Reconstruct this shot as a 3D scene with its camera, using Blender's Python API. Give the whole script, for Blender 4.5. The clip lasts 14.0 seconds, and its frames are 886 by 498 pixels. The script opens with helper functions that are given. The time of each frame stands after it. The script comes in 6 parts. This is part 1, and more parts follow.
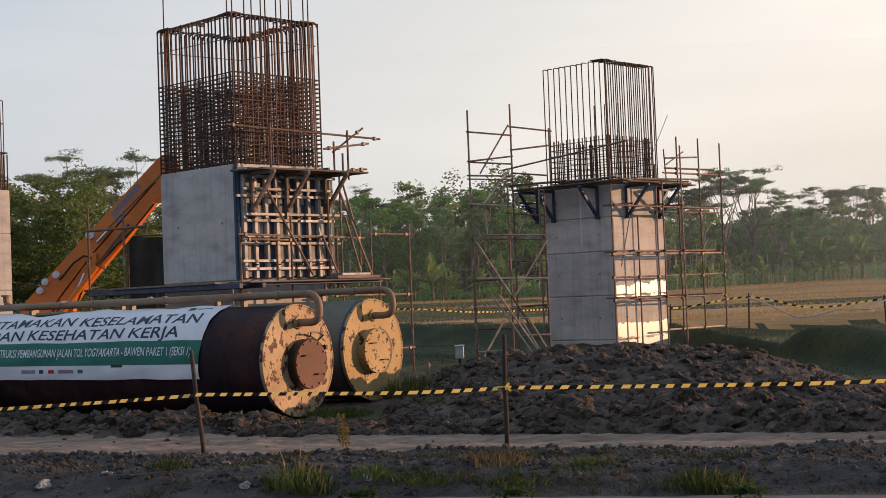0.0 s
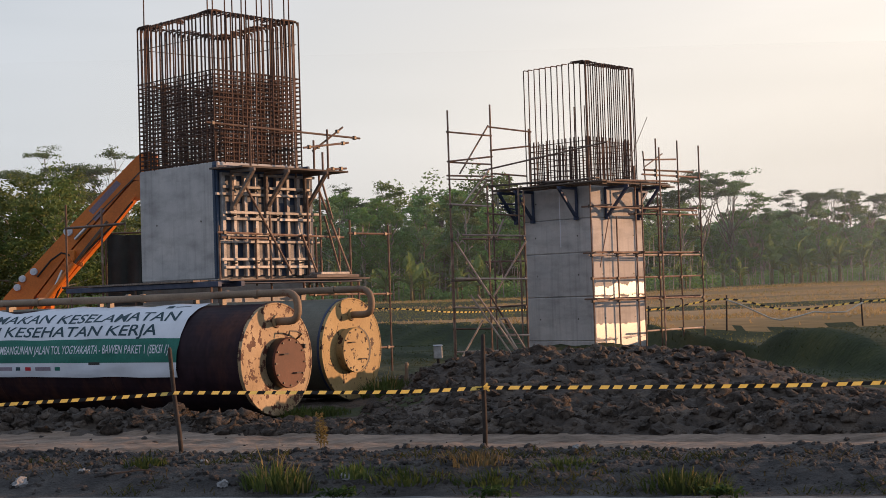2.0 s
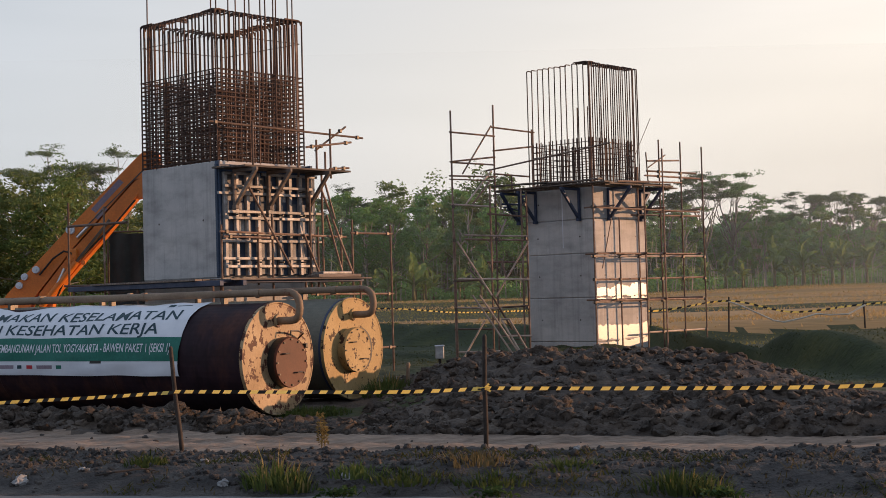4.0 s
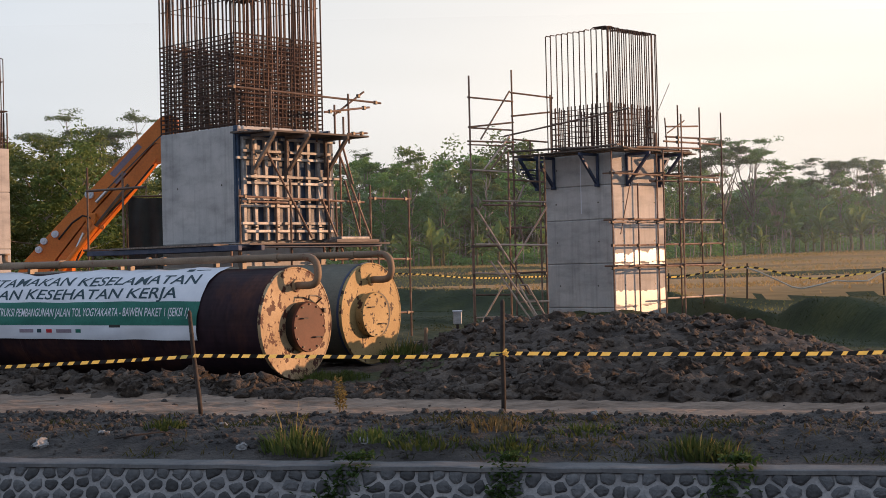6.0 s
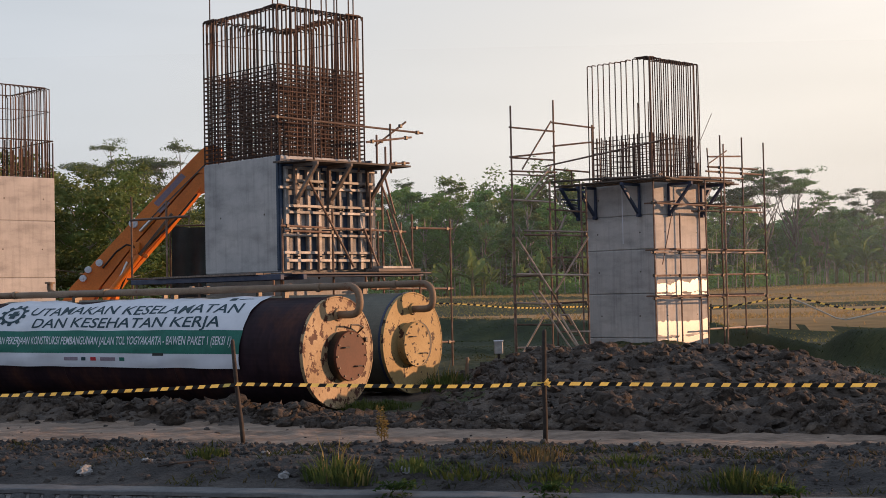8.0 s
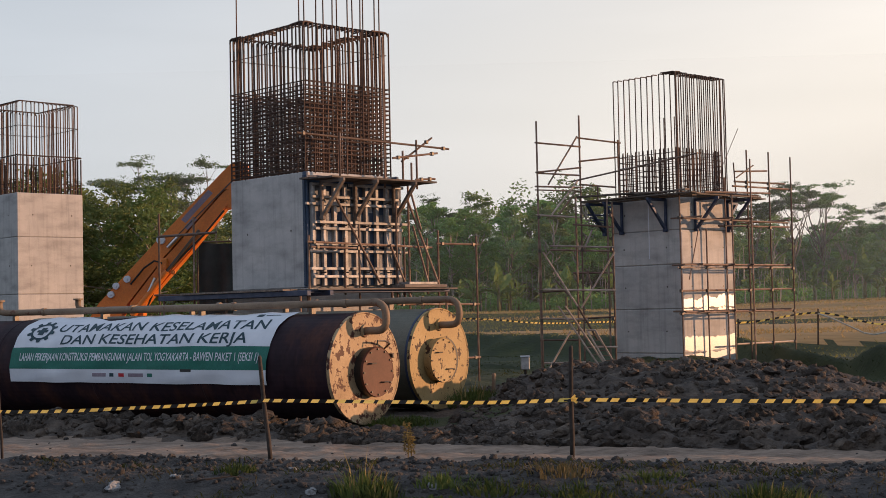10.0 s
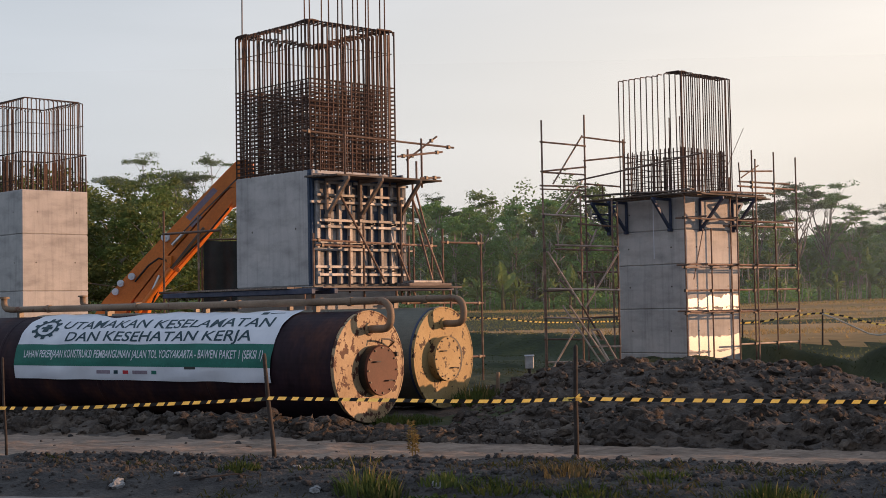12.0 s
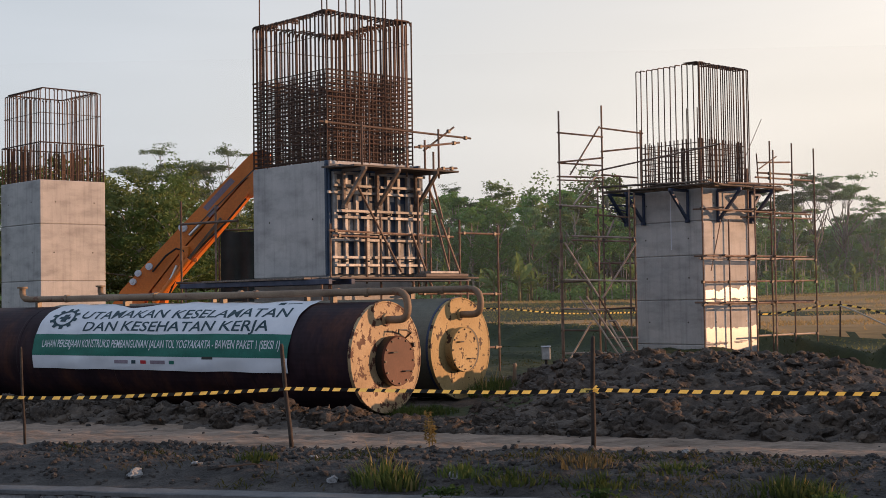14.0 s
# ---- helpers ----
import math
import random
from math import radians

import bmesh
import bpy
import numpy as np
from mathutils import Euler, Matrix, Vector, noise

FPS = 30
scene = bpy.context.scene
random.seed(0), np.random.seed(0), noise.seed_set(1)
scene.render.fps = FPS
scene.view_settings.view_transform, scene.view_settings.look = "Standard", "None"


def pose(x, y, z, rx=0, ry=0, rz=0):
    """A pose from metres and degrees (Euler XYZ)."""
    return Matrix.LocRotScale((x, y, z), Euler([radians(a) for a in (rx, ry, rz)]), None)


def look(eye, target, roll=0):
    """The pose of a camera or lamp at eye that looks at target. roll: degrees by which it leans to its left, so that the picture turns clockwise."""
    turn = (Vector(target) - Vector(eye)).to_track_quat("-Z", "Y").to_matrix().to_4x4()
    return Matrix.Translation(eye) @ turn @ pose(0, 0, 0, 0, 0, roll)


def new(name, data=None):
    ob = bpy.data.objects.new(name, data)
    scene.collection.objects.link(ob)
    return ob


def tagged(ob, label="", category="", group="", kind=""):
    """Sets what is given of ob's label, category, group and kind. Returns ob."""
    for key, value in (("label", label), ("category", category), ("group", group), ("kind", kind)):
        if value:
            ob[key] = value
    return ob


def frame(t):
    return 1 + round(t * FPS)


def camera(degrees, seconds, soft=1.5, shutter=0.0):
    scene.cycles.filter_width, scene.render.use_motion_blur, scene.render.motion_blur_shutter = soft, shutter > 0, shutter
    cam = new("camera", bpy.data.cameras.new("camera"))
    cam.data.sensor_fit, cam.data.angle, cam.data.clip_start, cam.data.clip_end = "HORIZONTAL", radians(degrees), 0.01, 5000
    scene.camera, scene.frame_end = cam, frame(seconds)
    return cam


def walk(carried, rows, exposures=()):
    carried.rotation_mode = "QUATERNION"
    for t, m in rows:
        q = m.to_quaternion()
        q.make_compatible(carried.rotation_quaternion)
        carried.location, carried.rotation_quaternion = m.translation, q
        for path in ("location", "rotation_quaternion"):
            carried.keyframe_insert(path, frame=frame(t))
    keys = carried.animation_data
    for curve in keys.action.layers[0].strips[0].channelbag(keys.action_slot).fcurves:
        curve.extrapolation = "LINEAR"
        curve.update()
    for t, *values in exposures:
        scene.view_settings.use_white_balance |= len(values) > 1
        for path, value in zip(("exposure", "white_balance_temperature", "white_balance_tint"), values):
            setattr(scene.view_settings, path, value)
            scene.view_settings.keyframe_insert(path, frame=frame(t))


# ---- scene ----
cam = camera(33.56, 14.0, soft=0.8)
PATH = [
    (0, 0.013, 0.022, 2.002, 92.005, 2.244, -1.315),
    (0.5, 0.008, 0.023, 1.998, 91.642, 1.940, -1.723),
    (1, 0.014, 0.010, 2.002, 91.830, 1.850, -2.073),
    (1.5, 0.016, 0.025, 1.999, 92.119, 1.865, -2.170),
    (2, 0.003, 0.009, 2.000, 91.973, 1.831, -2.156),
    (2.5, 0.017, 0.042, 2.000, 92.075, 1.656, -2.094),
    (5, 0.012, 0.020, 1.998, 91.655, 1.455, -2.000),
    (5.5, 0.013, 0.010, 2.000, 91.157, 1.435, -1.581),
    (6, 0.007, 0.039, 1.993, 90.663, 1.369, -1.377),
    (6.5, 0.004, 0.023, 1.995, 90.616, 1.280, -0.599),
    (7, 0.016, 0.012, 2.007, 91.392, 1.269, -0.655),
    (7.5, 0.000, -0.000, 2.000, 91.480, 1.250, 0.032),
    (8, -0.007, -0.001, 1.993, 91.854, 1.184, 0.215),
    (8.2, -0.001, -0.006, 1.996, 91.764, 1.238, 0.322),
    (10.3, -0.015, -0.034, 2.007, 92.506, 1.269, 1.265),
    (10.5, -0.025, -0.023, 2.001, 92.256, 1.205, 1.171),
    (11, -0.026, -0.018, 2.014, 92.330, 1.190, 1.134),
    (11.5, -0.015, -0.036, 2.015, 92.735, 1.187, 1.335),
    (12, -0.023, -0.024, 2.003, 92.424, 1.014, 1.385),
    (12.5, -0.024, -0.011, 1.999, 92.391, 0.848, 1.491),
    (13, -0.037, -0.027, 2.009, 92.309, 1.076, 1.566),
    (13.5, -0.020, -0.025, 2.002, 92.299, 1.122, 1.724),
    (14, -0.034, -0.019, 2.007, 92.069, 0.876, 2.022),
]
walk(cam, [(t, pose(x, y, z, rx, ry, rz)) for t, x, y, z, rx, ry, rz in PATH], [(0.0, 0.0), (5.5, 0.0), (6.0, 0.2), (6.5, 0.03), (7.0, 0.0), (14.0, 0.0)])

# ---- world and sun ----
SUN_AZ, SUN_EL = 84.0, 6.5      # degrees clockwise from straight ahead (+y), and above the horizon
scene.view_settings.exposure = 0.0
world = bpy.data.worlds.new("sky")
scene.world = world
world.use_nodes = True
wn, wl = world.node_tree.nodes, world.node_tree.links
sky = wn.new("ShaderNodeTexSky")
sky.sky_type, sky.sun_disc = "NISHITA", False
sky.sun_elevation, sky.sun_rotation = radians(SUN_EL), radians(SUN_AZ)
sky.air_density, sky.dust_density, sky.ozone_density = 1.0, 3.0, 1.0
# a thin high veil of cloud over the sky
veil_at = wn.new("ShaderNodeTexCoord")
veil_map = wn.new("ShaderNodeMapping")
veil_map.inputs["Scale"].default_value = (1.2, 1.2, 7.0)
wl.new(veil_at.outputs["Generated"], veil_map.inputs["Vector"])
veil = wn.new("ShaderNodeTexNoise")
veil.inputs["Scale"].default_value, veil.inputs["Detail"].default_value = 2.2, 6.0
wl.new(veil_map.outputs["Vector"], veil.inputs["Vector"])
veil_ramp = wn.new("ShaderNodeValToRGB")
veil_ramp.color_ramp.elements[0].position, veil_ramp.color_ramp.elements[0].color = 0.35, (0.80, 0.80, 0.80, 1)
veil_ramp.color_ramp.elements[1].position, veil_ramp.color_ramp.elements[1].color = 0.7, (0.90, 0.90, 0.90, 1)
wl.new(veil.outputs["Fac"], veil_ramp.inputs["Fac"])
mixer = wn.new("ShaderNodeMix")
mixer.data_type = "RGBA"
wl.new(veil_ramp.outputs["Color"], mixer.inputs["Factor"])
wl.new(sky.outputs["Color"], mixer.inputs["A"])
# the veil is bright and warm low towards the sun, dim and blue overhead and away from it
sep = wn.new("ShaderNodeSeparateXYZ")
wl.new(veil_at.outputs["Generated"], sep.inputs["Vector"])


def sky_range(socket, lo, hi, a, b):
    r = wn.new("ShaderNodeMapRange")
    r.interpolation_type = "SMOOTHSTEP"
    for key, value in (("From Min", lo), ("From Max", hi), ("To Min", a), ("To Max", b)):
        r.inputs[key].default_value = value
    wl.new(socket, r.inputs["Value"])
    return r.outputs["Result"]


def sky_mix(factor, a, b):
    m = wn.new("ShaderNodeMix")
    m.data_type = "RGBA"
    wl.new(factor, m.inputs["Factor"])
    for key, value in (("A", a), ("B", b)):
        if isinstance(value, tuple):
            m.inputs[key].default_value = (*value, 1)
        else:
            wl.new(value, m.inputs[key])
    return m.outputs["Result"]


low_band = sky_mix(sky_range(sep.outputs["X"], -0.4, 0.42, 0, 1), (6.7, 7.15, 7.75), (11.6, 10.5, 9.3))
front = sky_mix(sky_range(sep.outputs["Z"], 0.10, 0.55, 0, 1), low_band, (4.7, 5.7, 7.5))
veil_tone = sky_mix(sky_range(sep.outputs["Y"], -0.5, 0.55, 0, 1), (4.6, 5.25, 6.6), front)
wl.new(veil_tone, mixer.inputs["B"])
wl.new(mixer.outputs["Result"], wn["Background"].inputs["Color"])
wn["Background"].inputs["Strength"].default_value = 0.105

sun = new("sun", bpy.data.lights.new("sun", "SUN"))
sun.data.energy, sun.data.angle, sun.data.color = 5.0, radians(0.6), (1.0, 0.545, 0.295)
sun.matrix_world = look((0, 0, 0), (-math.sin(radians(SUN_AZ)) * math.cos(radians(SUN_EL)), -math.cos(radians(SUN_AZ)) * math.cos(radians(SUN_EL)), -math.sin(radians(SUN_EL))))


# ---- materials ----
def material(name, colours, rough=0.8, metal=0.0, scale=3.0, fine=40.0, bump=0.2, depth=0.02, spread=0.0, stretch=(1, 1, 1), spec=0.3, grain=0.28):
    """A procedural surface: colours blended by coarse noise, broken up by fine noise, with relief. spread: how much single pieces differ."""
    m = bpy.data.materials.new(name)
    m.use_nodes = True
    n, l = m.node_tree.nodes, m.node_tree.links
    b = n["Principled BSDF"]
    at = n.new("ShaderNodeTexCoord")
    mp = n.new("ShaderNodeMapping")
    mp.inputs["Scale"].default_value = stretch
    l.new(at.outputs["Object"], mp.inputs["Vector"])
    a = n.new("ShaderNodeTexNoise")
    a.inputs["Scale"].default_value, a.inputs["Detail"].default_value, a.inputs["Roughness"].default_value = scale, 8.0, 0.65
    l.new(mp.outputs["Vector"], a.inputs["Vector"])
    g = n.new("ShaderNodeTexNoise")
    g.inputs["Scale"].default_value, g.inputs["Detail"].default_value = fine, 4.0
    l.new(mp.outputs["Vector"], g.inputs["Vector"])
    r = n.new("ShaderNodeValToRGB")
    els = r.color_ramp.elements
    for i, c in enumerate(colours):
        p = 0.3 + 0.4 * i / max(1, len(colours) - 1)
        e = els[i] if i < 2 else els.new(p)
        e.position, e.color = p, (*c, 1)
    l.new(a.outputs["Fac"], r.inputs["Fac"])
    k = n.new("ShaderNodeMapRange")
    k.inputs["To Min"].default_value, k.inputs["To Max"].default_value = 1 - grain, 1 + grain
    l.new(g.outputs["Fac"], k.inputs["Value"])
    v = n.new("ShaderNodeVectorMath")
    v.operation = "SCALE"
    l.new(r.outputs["Color"], v.inputs[0])
    out = k.outputs["Result"]
    if spread:
        i = n.new("ShaderNodeObjectInfo")
        s = n.new("ShaderNodeMapRange")
        s.inputs["To Min"].default_value, s.inputs["To Max"].default_value = 1 - spread, 1 + spread
        l.new(i.outputs["Random"], s.inputs["Value"])
        t = n.new("ShaderNodeMath")
        t.operation = "MULTIPLY"
        l.new(out, t.inputs[0])
        l.new(s.outputs["Result"], t.inputs[1])
        out = t.outputs["Value"]
    l.new(out, v.inputs["Scale"])
    l.new(v.outputs["Vector"], b.inputs["Base Color"])
    b.inputs["Roughness"].default_value, b.inputs["Metallic"].default_value = rough, metal
    b.inputs["Specular IOR Level"].default_value = spec
    if bump:
        u = n.new("ShaderNodeBump")
        u.inputs["Strength"].default_value, u.inputs["Distance"].default_value = bump, depth
        l.new(g.outputs["Fac"], u.inputs["Height"])
        l.new(u.outputs["Normal"], b.inputs["Normal"])
    return m


def leafy(name, colours, spread=0.25):
    """Leaves: colour by clump and by tree, with light passing through."""
    m = material(name, colours, 0.6, 0, 0.35, 6.0, 0, spread=spread, spec=0.2)
    n, l = m.node_tree.nodes, m.node_tree.links
    b = n["Principled BSDF"]
    tr = n.new("ShaderNodeBsdfTranslucent")
    src = b.inputs["Base Color"].links[0].from_socket
    l.new(src, tr.inputs["Color"])
    mx = n.new("ShaderNodeMixShader")
    mx.inputs["Fac"].default_value = 0.42
    l.new(b.outputs["BSDF"], mx.inputs[1])
    l.new(tr.outputs["BSDF"], mx.inputs[2])
    l.new(mx.outputs["Shader"], n["Material Output"].inputs["Surface"])
    return m


MUD = material("wet_mud", [(0.026, 0.0205, 0.0165), (0.062, 0.048, 0.038), (0.118, 0.092, 0.070)], 0.8, 0, 2.6, 17, 0.9, 0.05, grain=0.4)
BANK = material("bank_soil", [(0.021, 0.0195, 0.019), (0.048, 0.043, 0.040), (0.090, 0.080, 0.072)], 0.85, 0, 2.5, 24, 1.0, 0.05)
DIRT = material("packed_dirt", [(0.08, 0.060, 0.046), (0.22, 0.165, 0.125), (0.33, 0.255, 0.198)], 0.9, 0, 1.9, 13, 1.0, 0.06, stretch=(0.5, 1.3, 1), grain=0.4)
GRASSY = material("grass_ground", [(0.014, 0.022, 0.007), (0.027, 0.037, 0.011), (0.056, 0.060, 0.018)], 0.9, 0, 0.5, 8, 0.6, 0.05)
FIELD = material("dry_field", [(0.15, 0.115, 0.048), (0.30, 0.190, 0.080), (0.42, 0.255, 0.115)], 0.9, 0, 0.12, 3, 0.5, 0.05, stretch=(0.35, 1.6, 1))
CONCRETE = material("grey_concrete", [(0.38, 0.375, 0.37), (0.46, 0.45, 0.44), (0.53, 0.515, 0.495)], 0.85, 0, 0.8, 24, 0.15, 0.006, spread=0.07, grain=0.12)


def add_streaks(m, amount):
    """Run-down streaks and blotches of grime on poured concrete."""
    n, l = m.node_tree.nodes, m.node_tree.links
    b = n["Principled BSDF"]
    src = b.inputs["Base Color"].links[0].from_socket
    at = n.new("ShaderNodeTexCoord")
    factors = []
    for scale, stretch, lo, hi in ((1.0, (7.0, 7.0, 0.35), 0.50, 0.78), (1.0, (0.9, 0.9, 2.6), 0.46, 0.70)):
        mp = n.new("ShaderNodeMapping")
        mp.inputs["Scale"].default_value = stretch
        l.new(at.outputs["Object"], mp.inputs["Vector"])
        t = n.new("ShaderNodeTexNoise")
        t.inputs["Scale"].default_value, t.inputs["Detail"].default_value, t.inputs["Roughness"].default_value = scale, 7, 0.6
        l.new(mp.outputs["Vector"], t.inputs["Vector"])
        r = n.new("ShaderNodeMapRange")
        r.inputs["From Min"].default_value, r.inputs["From Max"].default_value = lo, hi
        r.inputs["To Min"].default_value, r.inputs["To Max"].default_value = 1.0, 1.0 - amount
        l.new(t.outputs["Fac"], r.inputs["Value"])
        factors.append(r.outputs["Result"])
    k = n.new("ShaderNodeMath")
    k.operation = "MULTIPLY"
    l.new(factors[0], k.inputs[0])
    l.new(factors[1], k.inputs[1])
    v = n.new("ShaderNodeVectorMath")
    v.operation = "SCALE"
    l.new(src, v.inputs[0])
    l.new(k.outputs["Value"], v.inputs["Scale"])
    l.new(v.outputs["Vector"], b.inputs["Base Color"])


add_streaks(CONCRETE, 0.28)
MORTAR = material("mortar", [(0.17, 0.175, 0.18), (0.26, 0.265, 0.27), (0.34, 0.34, 0.34)], 0.9, 0, 2.5, 40, 0.5, 0.01)
COPING = material("weathered_cement", [(0.07, 0.075, 0.08), (0.115, 0.12, 0.125), (0.16, 0.165, 0.165)], 0.9, 0, 1.8, 30, 0.5, 0.01)
STONE = material("river_stone", [(0.045, 0.05, 0.056), (0.085, 0.09, 0.095), (0.135, 0.135, 0.135)], 0.75, 0, 5, 30, 0.6, 0.012, spread=0.5)
REBAR = material("rusty_rebar", [(0.045, 0.030, 0.025), (0.090, 0.057, 0.044), (0.165, 0.102, 0.072)], 0.8, 0.1, 3, 60, 0.3, 0.004, spread=0.35)
TUBE = material("rusty_tube", [(0.085, 0.048, 0.034), (0.16, 0.105, 0.078), (0.30, 0.23, 0.185)], 0.6, 0.1, 2.5, 50, 0.2, 0.003, spread=0.4)
# copy of the tube colour, paled to draw tubes in the sun
TUBE_LIT = material("tube_paled_as_sunlit", [(0.22, 0.16, 0.125), (0.38, 0.30, 0.245), (0.52, 0.44, 0.37)], 0.55, 0.1, 2.5, 50, 0.2, 0.003, spread=0.3)
TANK_SIDE = material("brown_red_paint", [(0.017, 0.012, 0.018), (0.029, 0.016, 0.021), (0.085, 0.034, 0.023)], 0.6, 0, 1.1, 14, 0.2, 0.004, stretch=(1, 1, 0.4), spec=0.1)
TANK_OLIVE = material("grey_green_paint", [(0.085, 0.085, 0.065), (0.125, 0.12, 0.09), (0.16, 0.145, 0.11)], 0.55, 0, 1.5, 30, 0.15, 0.003)
WHITE_CLOTH = material("white_banner", [(0.56, 0.59, 0.65), (0.62, 0.65, 0.70), (0.67, 0.695, 0.74)], 0.6, 0, 2, 30, 0.05, 0.003, grain=0.03)
GREEN_CLOTH = material("green_banner", [(0.012, 0.11, 0.085), (0.016, 0.14, 0.105), (0.02, 0.16, 0.12)], 0.6, 0, 2, 30, 0.1, 0.003)
DARK_INK = material("dark_green_ink", [(0.01, 0.035, 0.05), (0.014, 0.045, 0.06), (0.018, 0.055, 0.07)], 0.6, 0, 2, 30, 0)
RED_INK = material("red_ink", [(0.4, 0.02, 0.03), (0.5, 0.03, 0.04)], 0.6, 0, 2, 30, 0)
ORANGE = material("orange_paint", [(0.52, 0.13, 0.012), (0.62, 0.17, 0.018), (0.68, 0.20, 0.03)], 0.45, 0, 1.2, 20, 0.08, 0.003, spec=0.5)
add_streaks(TANK_SIDE, 0.35)
STEEL = material("dark_steel", [(0.05, 0.045, 0.04), (0.09, 0.08, 0.07), (0.14, 0.12, 0.10)], 0.5, 0.6, 3, 40, 0.15, 0.003)
CHROME = material("bright_steel", [(0.5, 0.5, 0.5), (0.6, 0.6, 0.6)], 0.3, 1.0, 3, 40, 0.05, 0.002)
BLUE_FORM = material("blue_formwork", [(0.027, 0.045, 0.078), (0.045, 0.074, 0.128), (0.085, 0.118, 0.175)], 0.55, 0, 2, 30, 0.15, 0.004, spread=0.3)
FORM_RIB = material("grey_formwork_rib", [(0.17, 0.16, 0.155), (0.31, 0.30, 0.29), (0.47, 0.46, 0.45)], 0.5, 0.1, 4, 40, 0.2, 0.004, spread=0.3)
FORM_PLY = material("cement_stained_panel", [(0.06, 0.068, 0.085), (0.14, 0.145, 0.155), (0.30, 0.295, 0.29)], 0.55, 0, 2.6, 30, 0.2, 0.004, spread=0.4)
BRACKET = material("blue_steel_bracket", [(0.026, 0.038, 0.072), (0.045, 0.060, 0.105), (0.075, 0.085, 0.125)], 0.55, 0.2, 3, 40, 0.15, 0.004)
PLANK = material("weathered_plank", [(0.075, 0.062, 0.054), (0.14, 0.115, 0.098), (0.25, 0.205, 0.17)], 0.85, 0, 3, 30, 0.4, 0.006, spread=0.35, stretch=(0.3, 4, 4))
WOOD = material("stake_wood", [(0.018, 0.014, 0.012), (0.036, 0.029, 0.025), (0.07, 0.057, 0.048)], 0.85, 0, 6, 50, 0.4, 0.004, spread=0.3)
MARK_GREY = material("faded_mark", [(0.20, 0.16, 0.20), (0.27, 0.22, 0.26)], 0.6, 0, 3, 20, 0)
DARK_SHEET = material("dark_sheet", [(0.030, 0.041, 0.042), (0.050, 0.064, 0.064)], 0.9, 0, 2, 60, 0.3, 0.01)
# glossy concrete for the added patches that draw bright sun as glare
GLOSS = material("glossy_smooth_concrete", [(0.30, 0.30, 0.30), (0.38, 0.38, 0.375), (0.44, 0.435, 0.42)], 0.27, 0, 0.9, 28, 0.12, 0.004, spec=1.0)
BLACK = material("black_tape", [(0.012, 0.012, 0.012), (0.02, 0.02, 0.018)], 0.4, 0, 4, 30, 0)
BARK = material("pale_bark", [(0.16, 0.135, 0.11), (0.27, 0.235, 0.195), (0.37, 0.33, 0.28)], 0.9, 0, 2, 20, 0.5, 0.02, spread=0.3)
LEAF = leafy("leaves", [(0.10, 0.215, 0.062), (0.18, 0.325, 0.095), (0.29, 0.43, 0.15)], 0.3)
LEAF_DARK = leafy("dark_olive_leaves", [(0.072, 0.098, 0.036), (0.135, 0.166, 0.058), (0.225, 0.250, 0.092)])
# leaf copy paled and greyed so its colour carries the haze
LEAF_HAZED = leafy("leaves_paled_for_haze", [(0.15, 0.25, 0.115), (0.21, 0.325, 0.15), (0.265, 0.39, 0.19)], 0.15)
LEAF_CROWN = leafy("dark_feathery_leaves", [(0.075, 0.11, 0.045), (0.110, 0.155, 0.066), (0.16, 0.21, 0.095)])
LEAF_WARM = leafy("olive_leaves", [(0.11, 0.17, 0.055), (0.18, 0.25, 0.082), (0.28, 0.34, 0.12)])
# far woods: haze is put into the colour, with a faint glow
HAZE_GLOW = material("woods_haze_glow", [(0.10, 0.125, 0.085), (0.125, 0.15, 0.10), (0.15, 0.175, 0.12)], 1.0, 0, 0.05, 0.5, 0)
HAZE_GLOW.node_tree.nodes["Principled BSDF"].inputs["Emission Color"].default_value = (0.14, 0.165, 0.135, 1)
HAZE_GLOW.node_tree.nodes["Principled BSDF"].inputs["Emission Strength"].default_value = 0.7

# sheer sheet material whose pale scatter stands in for haze
MIST_SHEET = bpy.data.materials.new("haze_sheet")
MIST_SHEET.use_nodes = True
mn, ml = MIST_SHEET.node_tree.nodes, MIST_SHEET.node_tree.links
mn.remove(mn["Principled BSDF"])
mist_at = mn.new("ShaderNodeTexCoord")
mist_sep = mn.new("ShaderNodeSeparateXYZ")
ml.new(mist_at.outputs["Generated"], mist_sep.inputs["Vector"])
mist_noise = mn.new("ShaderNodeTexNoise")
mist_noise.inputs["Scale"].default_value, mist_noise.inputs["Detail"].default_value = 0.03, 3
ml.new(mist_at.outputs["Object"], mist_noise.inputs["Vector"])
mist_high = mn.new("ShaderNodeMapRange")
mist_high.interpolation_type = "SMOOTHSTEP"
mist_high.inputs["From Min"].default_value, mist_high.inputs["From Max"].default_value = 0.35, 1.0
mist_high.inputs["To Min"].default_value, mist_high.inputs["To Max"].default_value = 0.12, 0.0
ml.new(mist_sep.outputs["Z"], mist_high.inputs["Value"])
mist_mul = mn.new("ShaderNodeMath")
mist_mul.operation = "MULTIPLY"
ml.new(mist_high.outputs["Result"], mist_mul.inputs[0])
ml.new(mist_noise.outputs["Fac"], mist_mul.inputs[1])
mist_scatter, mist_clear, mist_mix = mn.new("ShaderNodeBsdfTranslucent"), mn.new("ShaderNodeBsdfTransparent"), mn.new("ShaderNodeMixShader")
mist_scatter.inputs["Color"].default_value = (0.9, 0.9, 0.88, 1)
